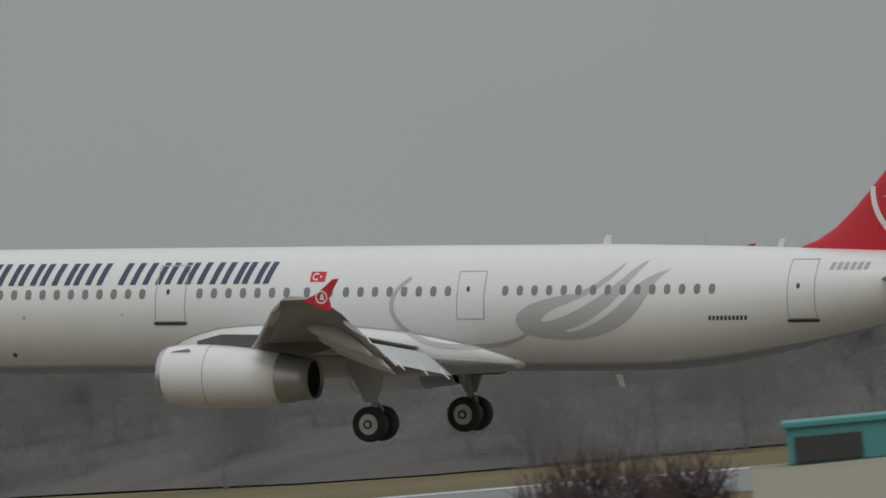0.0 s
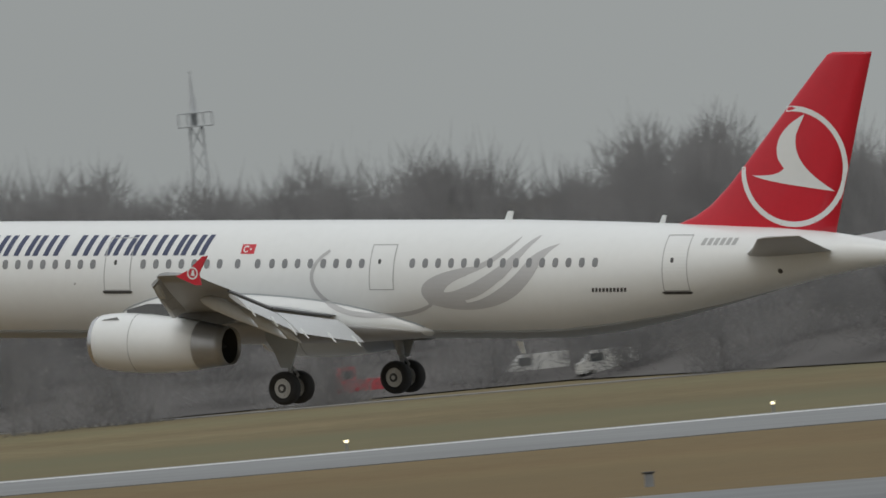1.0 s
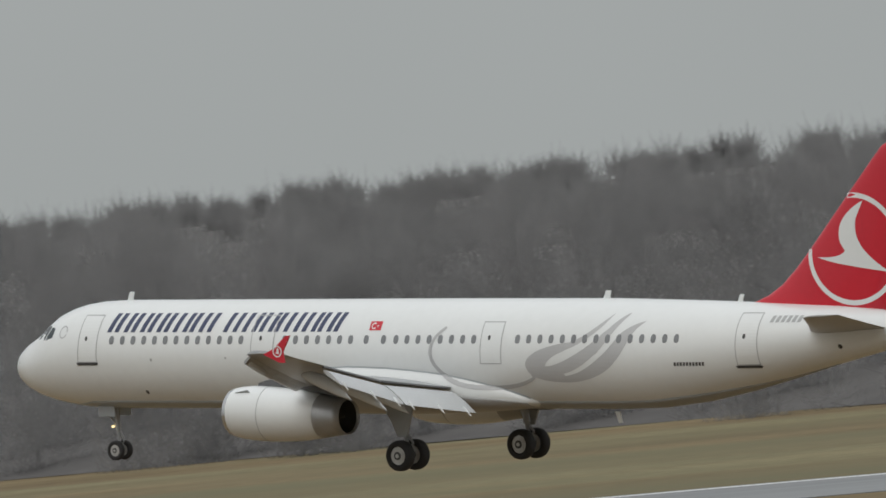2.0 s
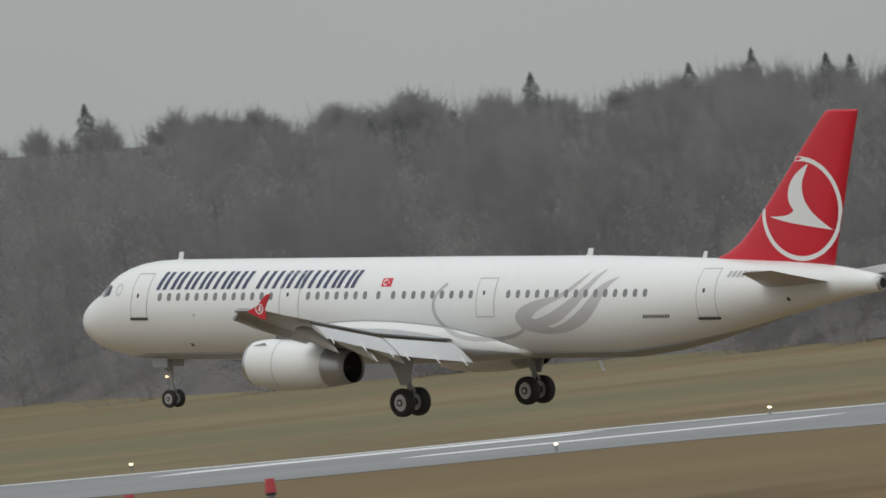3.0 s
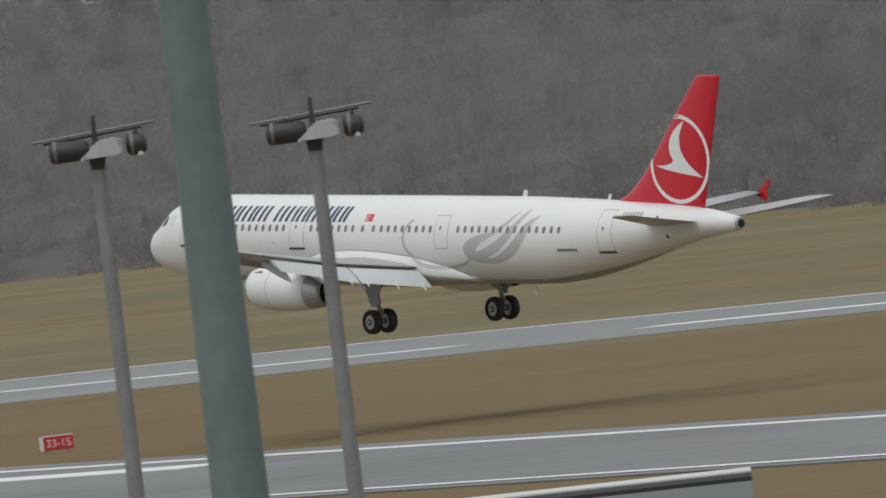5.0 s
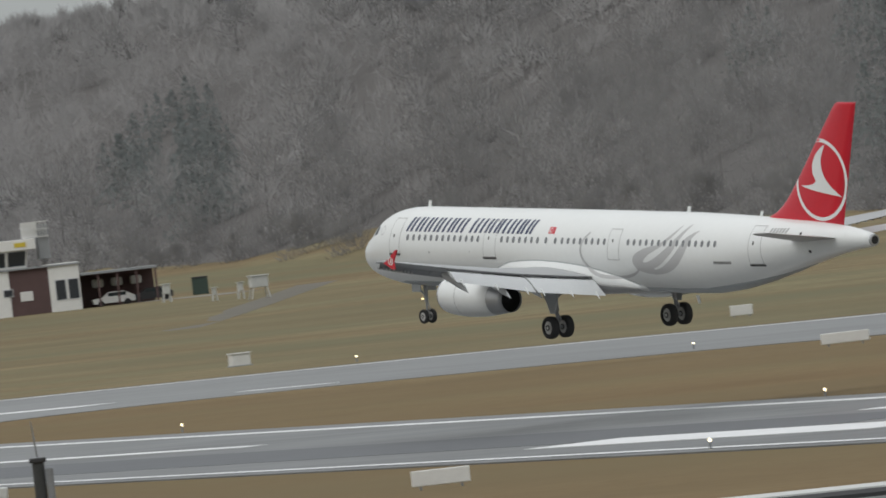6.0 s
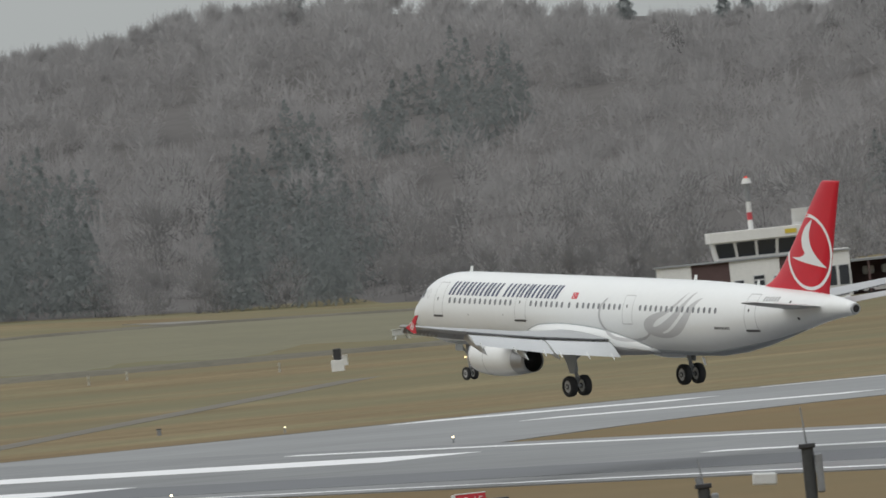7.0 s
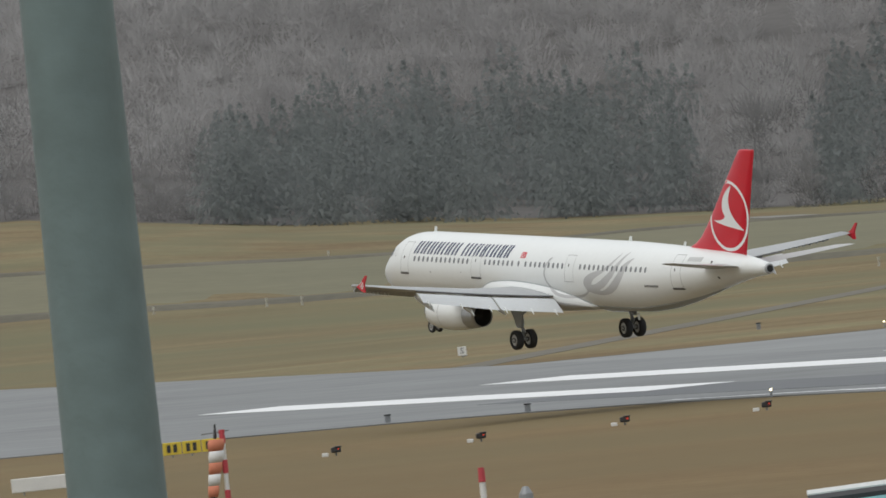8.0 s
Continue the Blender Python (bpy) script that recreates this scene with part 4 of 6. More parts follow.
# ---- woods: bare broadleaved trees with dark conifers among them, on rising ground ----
# twig colours are lifted for distance haze; the second, paler copy is the far hillside
M_TWIG = mat("less_hazed_twigs", (0.294, 0.289, 0.286), 0.95, vary=0.20, scale=0.012, fine=0.05, island=0.03)
M_FARTWIG = mat("far_hazed_twigs", (0.424, 0.415, 0.411), 0.95, vary=0.22, scale=0.008, fine=0.04, island=0.03)
# needles far paler than real ones: aerial haze mixed into their colour
M_FIR = mat("hazed_conifer_needles", (0.238, 0.258, 0.254), 0.95, vary=0.14, scale=0.03, fine=0.2, island=0.04)
# litter toned down to the shade between the trunks
M_LITTER = mat("shade_toned_litter", (0.125, 0.120, 0.117), 0.95, vary=0.20, scale=0.03, fine=0.4)
for m_ in (M_TWIG, M_FARTWIG, M_FIR, M_LITTER):
    b_, mn_, ml_ = m_.node_tree.nodes["Principled BSDF"], m_.node_tree.nodes, m_.node_tree.links
    b_.inputs["Specular IOR Level"].default_value = 0.05
    if m_ is M_LITTER:
        continue
    # fine twigs take the light as one soft mass that leans towards the open sky and field
    way_ = mn_.new("ShaderNodeCombineXYZ")
    way_.inputs[0].default_value, way_.inputs[1].default_value, way_.inputs[2].default_value = 0.5, -0.5, 0.71
    ml_.new(way_.outputs[0], b_.inputs["Normal"])
    # and let some of it through
    t_, x_ = mn_.new("ShaderNodeBsdfTranslucent"), mn_.new("ShaderNodeMixShader")
    ml_.new(b_.inputs["Base Color"].links[0].from_socket, t_.inputs["Color"])
    ml_.new(b_.outputs[0], x_.inputs[1])
    ml_.new(t_.outputs[0], x_.inputs[2])
    # each spray is loose, and about half of it is air
    a_, y_ = mn_.new("ShaderNodeBsdfTransparent"), mn_.new("ShaderNodeMixShader")
    y_.inputs["Fac"].default_value = 0.62 if m_ is M_FIR else 0.50
    ml_.new(a_.outputs[0], y_.inputs[1])
    ml_.new(x_.outputs[0], y_.inputs[2])
    ml_.new(y_.outputs[0], mn_["Material Output"].inputs["Surface"])

wood_rng = np.random.default_rng(5)


def loose(name, corners, material):
    """One mesh of loose three-cornered twigs; corners is an array of n x 3 x 3."""
    n = len(corners)
    me = bpy.data.meshes.new(name)
    me.vertices.add(3 * n)
    me.vertices.foreach_set("co", corners.astype(np.float32).ravel())
    me.loops.add(3 * n)
    me.loops.foreach_set("vertex_index", np.arange(3 * n, dtype=np.int32))
    me.polygons.add(n)
    me.polygons.foreach_set("loop_start", np.arange(0, 3 * n, 3, dtype=np.int32))
    me.update(calc_edges=True)
    me.materials.append(material)
    return new(name, me)


def spikes(at, way, length, width):
    """Thin tapered twigs: from each place along its way."""
    v = np.cross(way, wood_rng.normal(0, 1, way.shape))
    v /= np.linalg.norm(v, axis=1)[:, None] + 1e-6
    return np.stack([at - way * length * 0.5 - v * width, at - way * length * 0.5 + v * width, at + way * length * 0.5], 1)


def bare_tree(base, h, spread, low, count, width, length, lobes=9):
    """A tapered trunk, limbs, and fine twigs that fan up and out through uneven lobes."""
    b, k = np.array(base), lobes
    cen = np.stack([wood_rng.normal(0, spread * 0.36, k), wood_rng.normal(0, spread * 0.36, k), h * wood_rng.uniform(low, 0.80, k)], 1)
    cen[0] = (0, 0, 0.80 * h)
    rad = spread * wood_rng.uniform(0.36, 0.60, k)
    rad[0] = min(rad[0], 0.20 * h)
    r = 0.013 * h + 0.02
    trunk = np.array([[b + (r * math.cos(a), r * math.sin(a), -0.4), b + (r * math.cos(a + 2.1), r * math.sin(a + 2.1), -0.4), b + (0, 0, 0.9 * h)] for a in (0, 2.1, 4.2)])
    foot = np.stack([np.zeros(k), np.zeros(k), np.maximum(0.1, 0.45 * cen[:, 2])], 1)
    limb = np.stack([b + foot - (0.06, 0, 0), b + foot + (0.06, 0, 0), b + cen], 1)
    which = wood_rng.integers(0, k, count)
    d = wood_rng.normal(0, 1, (count, 3))
    d /= np.linalg.norm(d, axis=1)[:, None]
    at = b + cen[which] + d * (rad[which] * wood_rng.uniform(0.15, 1.0, count) ** 0.6)[:, None] * (1, 1, 0.95)
    at[:, 2] = np.maximum(at[:, 2], b[2])
    way = d * 0.5 + wood_rng.normal(0, 0.22, (count, 3)) + (0, 0, 0.60)
    return np.concatenate([trunk, limb, spikes(at, way, length * wood_rng.uniform(0.6, 1.4, count)[:, None], width * wood_rng.uniform(0.6, 1.4, count)[:, None])])


def fir_tree(base, h, spread, count, width):
    """Drooping tiers of needle sprays round a straight stem."""
    b = np.array(base)
    u = wood_rng.uniform(0, 1, count) ** 1.15
    a = wood_rng.uniform(0, 2 * math.pi, count)
    tier = 0.82 + 0.18 * np.cos(u * 2 * math.pi * 6)
    r = (spread * (1 - u) ** 0.75 * tier + 0.05) * wood_rng.uniform(0.1, 1.0, count) ** 0.5
    ca, sa = np.cos(a), np.sin(a)
    at = b + np.stack([ca * r, sa * r, h * (0.03 + 0.94 * u)], 1)
    way = np.stack([ca * 0.5, sa * 0.5, wood_rng.uniform(-0.9, -0.1, count)], 1)
    stem = np.array([[b + (-0.14, 0, 0), b + (0.14, 0, 0), b + (0, 0, h)], [b + (0, -0.14, 0), b + (0, 0.14, 0), b + (0, 0, h)]])
    return np.concatenate([stem, spikes(at, way, (0.22 * spread * (1.2 - u) + 0.25)[:, None], width * wood_rng.uniform(0.7, 1.5, count)[:, None])])


# stands of conifers on the slope: pan, height over the eye in metres per km, and half sizes of both
STANDS = (
    (35.55, 2.4, 0.20, 1.5), (34.81, -0.5, 0.13, 1.3), (47.05, -1.3, 0.25, 5.5), (45.14, 0.2, 0.26, 4.2), (45.08, 4.6, 0.09, 0.8), (54.01, 8.5, 0.16, 2.3), (53.5, 4.5, 0.12, 4.5),
    (56.19, 3.2, 0.33, 3.0), (58.09, 8.0, 0.20, 2.2), (60.35, 3.2, 0.92, 4.7), (58.69, 2.4, 0.27, 5.2), (58.22, 7.4, 0.25, 2.8), (57.92, 9.8, 0.22, 1.4), (42.98, 4.0, 0.05, 1.3), (43.17, 1.4, 0.10, 2.3), (63.0, 4, 0.6, 5),
)
# single conifers that rise over the skyline, by pan
TALL_FIRS = (34.45, 34.62, 34.80, 34.93, 35.10, 35.23, 35.52, 35.65, 35.79, 36.08, 40.5, 41.43, 41.52, 41.8, 42.04, 42.64, 44.33, 44.95, 46.76, 46.97, 47.26, 56.90, 56.99, 57.36, 58.6)
twigs, far_twigs, needles = [], [], []
pan = 21.0
ROWS = 13
while pan < 65.5:
    edge, zed, sky = land_at(pan)
    stepp = math.degrees((5.6 if edge > 1300 else 5.2) / (edge + 150))
    # share of haze-paled trees: grows with distance, and below with the row
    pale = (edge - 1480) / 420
    many = 1450 if edge < 900 else 700 if edge < 1300 else 520
    for row in list(range(ROWS)) + ([11.4, 11.8, 12.0, 12.2] if edge >= 640 else [12.0]) + ([8.5, 9.5, 10.5] if edge > 1300 else []):
        d = edge + 3 + DEEP * (row / (ROWS - 1)) ** 1.25 + wood_rng.uniform(-8, 8)
        p = pan + wood_rng.uniform(-0.6, 0.6) * stepp
        q = polar(p, d)
        q.z = height(q.x, q.y)
        room = EYE.z + tops_at(p) * d / 1000 - q.z
        hh = min(room, 15.0) * (wood_rng.uniform(0.92, 1.12) if row >= 11 else wood_rng.uniform(0.80, 1.05))
        if hh < 2.0:
            continue
        bare = far_twigs if wood_rng.random() < pale * min(1.0, max(0.0, (row - 0.5) / 5)) else twigs
        thin = 0.065 * d / 1000
        rise = (q.z + 0.5 * hh - EYE.z) / d * 1000
        if any(((p - a) / u) ** 2 + ((rise - e) / v) ** 2 < 1 for a, e, u, v in STANDS) and wood_rng.random() < 0.95:
            for k in range(3):
                w_ = polar(p + (k - 1) * stepp * 0.35, d + (k % 2) * 9)
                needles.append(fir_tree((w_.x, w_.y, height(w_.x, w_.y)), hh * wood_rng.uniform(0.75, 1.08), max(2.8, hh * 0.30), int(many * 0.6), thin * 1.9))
        elif row < 2:
            bare.append(bare_tree(q, min(room, wood_rng.uniform(4.5, 8.0)), 4.0, 0.0, many, thin, 1.4))
        elif row >= 11:
            bare.append(bare_tree(q, hh, max(2.2, hh * 0.34), 0.10, many, thin, 1.3))
        else:
            bare.append(bare_tree(q, hh, max(3.4, hh * 0.42), 0.05, many, thin, 1.9))
    pan += stepp
for p in TALL_FIRS:
    d = land_at(p)[0] + DEEP * wood_rng.uniform(0.93, 1.0)
    q = polar(p, d)
    q.z = height(q.x, q.y)
    hh = EYE.z + (tops_at(p) + (wood_rng.uniform(0.4, 0.8) if p < 40 else wood_rng.uniform(0.8, 1.5))) * d / 1000 - q.z
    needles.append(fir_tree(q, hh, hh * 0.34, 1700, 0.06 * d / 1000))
tagged(loose("thicket", np.concatenate(twigs), M_TWIG), "dark brown-grey leafless thicket beside the runway", "trees", kind="stuff")
tagged(loose("woods", np.concatenate(far_twigs), M_FARTWIG), "grey leafless winter woodland on the hill behind the airfield, paled as by haze", "trees", kind="stuff")
tagged(loose("conifers", np.concatenate(needles), M_FIR), "conifers standing among bare woodland, needles greyed as by haze", "trees", kind="stuff")
# leaf litter under the trees, raised as a dark backing for shaded gaps
lv, lf = [], []
lp = [19.0 + 0.5 * i for i in range(98)]
ld = [2, 12, 30, 70, 120, 180, 250, 320, 400, 520, 800, 1500]
for p in lp:
    edge = land_at(p)[0]
    for k in ld:
        q = polar(p, edge + k)
        lv.append((q.x, q.y, height(q.x, q.y) + (0.05 if k == 2 else 0.9 if k == 12 else 1.8 if k == 30 else 3.0 if k < 180 else 2.0 if edge < 640 else 4.5)))
for i in range(len(lp) - 1):
    for j in range(len(ld) - 1):
        a = i * len(ld) + j
        lf.append((a, a + 1, a + len(ld) + 1, a + len(ld)))
litter = solid("woodland_floor", lv, lf, M_LITTER, smooth=True)
tagged(litter, "sheet of leaf litter under the winter woods, darkened for the shaded gaps", "ground", kind="structure")


# ---- airfield lamps, boards, signs and masts ----
M_BOARD = mat("weathered_white_board", (0.66, 0.66, 0.64), 0.6, vary=0.12, scale=2)
M_SIGNRED = mat("red_sign_paint", (0.50, 0.03, 0.045), 0.45, vary=0.1, scale=3)
M_YELLOW = mat("yellow_sign_paint", (0.62, 0.47, 0.05), 0.45, vary=0.1, scale=3)
M_BLACK = mat("black_fittings", (0.03, 0.03, 0.032), 0.55, vary=0.2)
M_STEEL = mat("grey_steel", (0.24, 0.25, 0.26), 0.5, 0.3, vary=0.2, scale=4)
M_OBSRED = mat("faded_red_paint", (0.46, 0.055, 0.07), 0.55, vary=0.14, scale=1.5)
M_OBSWHITE = mat("chalky_white_paint", (0.66, 0.66, 0.65), 0.6, vary=0.1, scale=1.5)
M_REDLAMP = mat("lit_red_lamp", (0.6, 0.03, 0.02), 0.3, emit=((1.0, 0.12, 0.06), 0.3))


def facing(x, y, z=0.0, turn=0.0):
    """A pose whose local x runs to the right and local y away, as seen from the terrace."""
    return Matrix.Translation((x, y, z)) @ Matrix.Rotation(math.atan2(-x, y) + radians(turn), 4, "Z")


def on_ground(x, y, turn=0.0):
    return facing(x, y, height(x, y), turn)


def edge_lamp(m):
    lamp = empty("runway_lamp", m, "small lit runway edge lamp on a short stem", "lamp", "runway lamps")
    rod(bm := bm_new(), (0, 0, 0), (0, 0, 0.28), 0.05, 0.04, 8)
    part("stem", bm, M_STEEL, lamp)
    bm = bm_new()
    bmesh.ops.create_uvsphere(bm, u_segments=10, v_segments=6, radius=0.055, matrix=Matrix.Translation((0, 0, 0.33)))
    part("lens", bm, M_EDGE, lamp)
    return lamp


lamp0 = edge_lamp(on_ground(-270.8, 435.8))
for x, y in ((-256.8, 440.6), (-318, 441), (-396.8, 442.5), (-446.2, 457.1), (-502.8, 470.7), (-701.5, 480.3), (-746.3, 451.9)):
    copy_thing(lamp0, on_ground(x, y))
for x, y in ((-310, 399), (-350, 405), (-382.9, 414.9), (-429.9, 424.9), (-483.4, 432.9), (-601.0, 431.4)):
    copy_thing(lamp0, on_ground(x, y))
for x, y in ((-451.5, 329.8), (-394.5, 283.4), (-544.2, 363.1), (-634.0, 393.5), (-554.0, 329.5)):
    copy_thing(lamp0, on_ground(x, y))


def board(m, w, h, legs=0.12, thick=0.12):
    b = empty("white_board", m, "low white board standing in the grass", "board", "white boards")
    part("panel", box(bm_new(), -w / 2, w / 2, -thick / 2, thick / 2, legs, legs + h, 0.03), M_BOARD, b)
    for s in (-0.35, 0.35):
        part("leg", rod(bm_new(), (s * w, 0, -0.05), (s * w, 0, legs + 0.02), 0.04), M_STEEL, b)
    return b


for x, y, w, h in ((-562, 412, 2.25, 0.5), (-696.7, 503.7, 1.3, 0.58), (-389, 269, 1.85, 0.5)):
    board(on_ground(x, y), w, h)
q = polar(62.0, 590)
board(on_ground(q.x, q.y), 3.2, 0.55)


def cabinet(m, w, d, h):
    c = empty("equipment_box", m, "white equipment box with a lid on the grass", "box", "equipment boxes")
    part("body", box(bm_new(), -w / 2, w / 2, -d / 2, d / 2, 0, h, 0.04), M_BOARD, c)
    part("lid", box(bm_new(), -w / 2 - 0.05, w / 2 + 0.05, -d / 2 - 0.05, d / 2 + 0.05, h, h + 0.08, 0.02), M_OBSWHITE, c)
    part("plinth", box(bm_new(), -w / 2 - 0.08, w / 2 + 0.08, -d / 2 - 0.08, d / 2 + 0.08, -0.1, 0.06, 0.02), M_STEEL, c)


cabinet(on_ground(-389, 539, 15), 1.8, 1.2, 0.9)
cabinet(on_ground(-744, 501, 20), 1.15, 0.8, 0.72)
cabinet(on_ground(-1142, 698, 10), 1.1, 0.8, 0.9)
cabinet(on_ground(-281, 499, 10), 0.5, 0.4, 0.35)


def words(text, size, m, material, parent, name):
    cu = bpy.data.curves.new(name, "FONT")
    cu.body, cu.size, cu.align_x, cu.align_y, cu.extrude = text, size, "CENTER", "CENTER", 0.004
    tmp = bpy.data.objects.new("tmp", cu)
    me = bpy.data.meshes.new_from_object(tmp)
    bpy.data.objects.remove(tmp)
    ob = new(name, me)
    me.materials.clear()
    me.materials.append(material)
    ob.parent = parent
    ob.matrix_basis = m
    return ob


def runway_sign(m):
    s = empty("runway_sign", m, "red runway sign lettered 33-15 in white", "sign", "runway signs")
    part("face", box(bm_new(), -0.48, 0.62, -0.06, 0.06, 0.16, 0.66, 0.02), M_SIGNRED, s)
    part("end_cap", box(bm_new(), -0.62, -0.48, -0.08, 0.08, 0.14, 0.68, 0.02), M_OBSWHITE, s)
    part("top_rail", box(bm_new(), -0.48, 0.62, -0.07, 0.07, 0.66, 0.70, 0.01), M_OBSWHITE, s)
    for k in (-0.4, 0.4):
        part("leg", rod(bm_new(), (k, 0, -0.05), (k, 0, 0.18), 0.04), M_STEEL, s)
    words("33-15", 0.40, Matrix.Translation((0.07, -0.066, 0.40)) @ Matrix.Rotation(radians(90), 4, "X"), M_OBSWHITE, s, "lettering")


runway_sign(on_ground(-440, 334, 6))
runway_sign(on_ground(-465, 289, 6))


def letter_sign():
    s = empty("taxi_sign", on_ground(-824, 468), "small white square sign with a black S", "sign")
    part("face", box(bm_new(), -0.28, 0.28, -0.04, 0.04, 0.12, 0.68, 0.02), M_OBSWHITE, s)
    part("leg", rod(bm_new(), (0, 0, -0.05), (0, 0, 0.14), 0.05), M_STEEL, s)
    words("S", 0.52, Matrix.Translation((0, -0.046, 0.40)) @ Matrix.Rotation(radians(90), 4, "X"), M_BLACK, s, "lettering")


letter_sign()


def yellow_sign():
    s = empty("taxiway_sign", on_ground(-570, 310), "long yellow taxiway sign with black characters", "sign")
    for k in range(3):
        part("face", box(bm_new(), -1.25 + 0.84 * k, -0.45 + 0.84 * k, -0.06, 0.06, 0.12, 0.66, 0.02), M_YELLOW, s)
        part("leg", rod(bm_new(), (-0.85 + 0.84 * k, 0, -0.05), (-0.85 + 0.84 * k, 0, 0.14), 0.04), M_STEEL, s)
        for j in range(2):
            part("marking_bar", box(bm_new(), -1.08 + 0.84 * k + 0.28 * j, -0.92 + 0.84 * k + 0.28 * j, -0.07, -0.058, 0.22, 0.56), M_BLACK, s)


yellow_sign()


def guard_lamp(m):
    g = empty("guard_lamp", m, "low black lamp with a lit red lens beside a white box", "lamp", "guard lamps")
    part("housing", box(bm_new(), -0.05, 0.36, -0.15, 0.15, 0.12, 0.34, 0.05), M_BLACK, g)
    part("lens", rod(bm_new(), (0.26, -0.16, 0.26), (0.26, -0.12, 0.26), 0.035, 0.035, 12), M_REDLAMP, g)
    part("hood", box(bm_new(), 0.1, 0.40, -0.2, 0.12, 0.33, 0.38, 0.02), M_BLACK, g)
    part("stem", rod(bm_new(), (0.15, 0, -0.05), (0.15, 0, 0.14), 0.04), M_STEEL, g)
    part("base_box", box(bm_new(), -0.42, -0.16, -0.12, 0.12, -0.02, 0.14, 0.03), M_BOARD, g)
    return g


guard0 = guard_lamp(on_ground(-532, 295.7))
for x, y in ((-527, 299.6), (-527.5, 306.6), (-525, 311.8), (-540, 291)):
    copy_thing(guard0, on_ground(x, y))


def stake(m, h=0.62, pale=True):
    s = empty("marker_post", m, "short pale marker post with a dark band", "post", "marker posts")
    part("lower_post", rod(bm_new(), (0, 0, -0.05), (0, 0, h * 0.45), 0.09, 0.08, 8), M_STAKE, s)
    part("dark_band", rod(bm_new(), (0, 0, h * 0.45), (0, 0, h * 0.66), 0.05, 0.05, 8), M_BLACK if pale else M_STAKE, s)
    part("head", rod(bm_new(), (0, 0, h * 0.66), (0, 0, h), 0.10, 0.09, 8), M_STAKE, s)
    return s


# post white dulled to the tone it has through haze
M_STAKE = mat("haze_dulled_stake", (0.40, 0.385, 0.33), 0.8, vary=0.15, scale=4)
stake0 = stake(on_ground(-367, 336), 0.42)
for x, y in ((-346, 326), (-357, 331), (-299, 303), (-361, 373)):
    copy_thing(stake0, on_ground(x, y))
tall0 = stake(on_ground(-373, 338), 0.70, False)
for x, y in ((-384, 342), (-395, 346), (-406, 351), (-425, 362), (-626, 588), (-605, 581), (-691, 604), (-675, 596), (-912, 646), (-1358, 957), (-1244, 674), (-1242, 685), (-1237, 686), (-1225, 697), (-1215, 695), (-1181, 695), (-1186, 702), (-1141, 691), (-1087, 696), (-1086, 689), (-1423, 793)):
    k = 0.75 if x > -500 else 0.95 + (math.hypot(x, y) - 600) / 2500
    t_ = copy_thing(tall0, on_ground(x, y))
    t_.scale = (k, k, k)
for x, y in ((-213.4, 359.0), (-829, 471), (-801, 476), (-597.6, 335.2), (-584.3, 334.9)):
    d = empty("dark_stub", on_ground(x, y), "small dark weathered stub post in the verge", "post", "dark stubs")
    part("post", box(bm_new(), -0.13, 0.13, -0.1, 0.1, -0.05, 0.36, 0.03), M_STEEL, d)
    part("cap", box(bm_new(), -0.17, 0.17, -0.13, 0.13, 0.36, 0.42, 0.02), M_BLACK, d)


# red and white obstacle mast with its chequered hut board and a striped pole
def obstacle_mast():
    m = empty("obstacle_mast", on_ground(-352, 349), "tall red and white banded mast with a red lamp", "mast")
    bands = ((0.0, 1.13, 0.37, True), (1.13, 2.18, 0.345, False), (2.18, 2.72, 0.335, True), (2.75, 3.4, 0.325, True), (3.4, 4.4, 0.31, False), (4.4, 5.5, 0.285, True), (5.5, 6.6, 0.25, False), (6.6, 7.7, 0.21, True), (7.7, 9.0, 0.17, False))
    for z0, z1, r, white in bands:
        part("band", box(bm_new(), -r, r, -r, r, z0, z1, 0.04), M_OBSWHITE if white else M_OBSRED, m)
    for zb in (2.42, 4.72, 7.1):
        part("bracket", box(bm_new(), 0.1, 1.0, -0.11, 0.11, zb, zb + 0.2, 0.03), M_OBSWHITE, m)
    part("lamp", rod(bm_new(), (0, 0, 9.0), (0, 0, 9.2), 0.10, 0.08, 12), M_REDLAMP, m)


def checker():
    m = empty("chequered_board", on_ground(-355.9, 350.7), "red and white chequered board on the grass", "board")
    nx, nz, w, h = 8, 3, 2.55 / 8, 0.47
    for i in range(nx):
        for k in range(nz):
            part("panel", box(bm_new(), -1.27 + w * i, -1.27 + w * (i + 1) - 0.008, -0.05, 0.05, 0.05 + h * k, 0.05 + h * (k + 1) - 0.008, 0.008), M_STEEL if (i, k) in ((4, 2), (6, 0), (6, 1)) else M_OBSWHITE if (i + k) % 2 else M_OBSRED, m)
    part("back", box(bm_new(), -1.2, 1.2, 0.05, 0.75, 0.02, 1.42, 0.03), M_BOARD, m)
    part("top_rail", box(bm_new(), -1.3, 1.3, -0.07, 0.80, 1.46, 1.52, 0.02), M_OBSWHITE, m)


def striped_pole():
    m = empty("striped_pole", on_ground(-362, 353.5), "thin red and white striped pole in the grass", "pole")
    for k in range(8):
        part("band", rod(bm_new(), (0, 0, 0.56 * k), (0, 0, 0.56 * (k + 1)), 0.085 - 0.004 * k, 0.081 - 0.004 * k, 10), M_OBSRED if k % 2 else M_OBSWHITE, m)
    part("foot", box(bm_new(), -0.35, 0.35, -0.3, 0.3, -0.06, 0.06, 0.02), M_BLACK, m)


obstacle_mast()
checker()
striped_pole()


# mast steel paled in its colour, as haze would veil it
M_PALEMAST = mat("haze_paled_mast", (0.46, 0.48, 0.49), 0.6, 0.1, vary=0.1, scale=1)


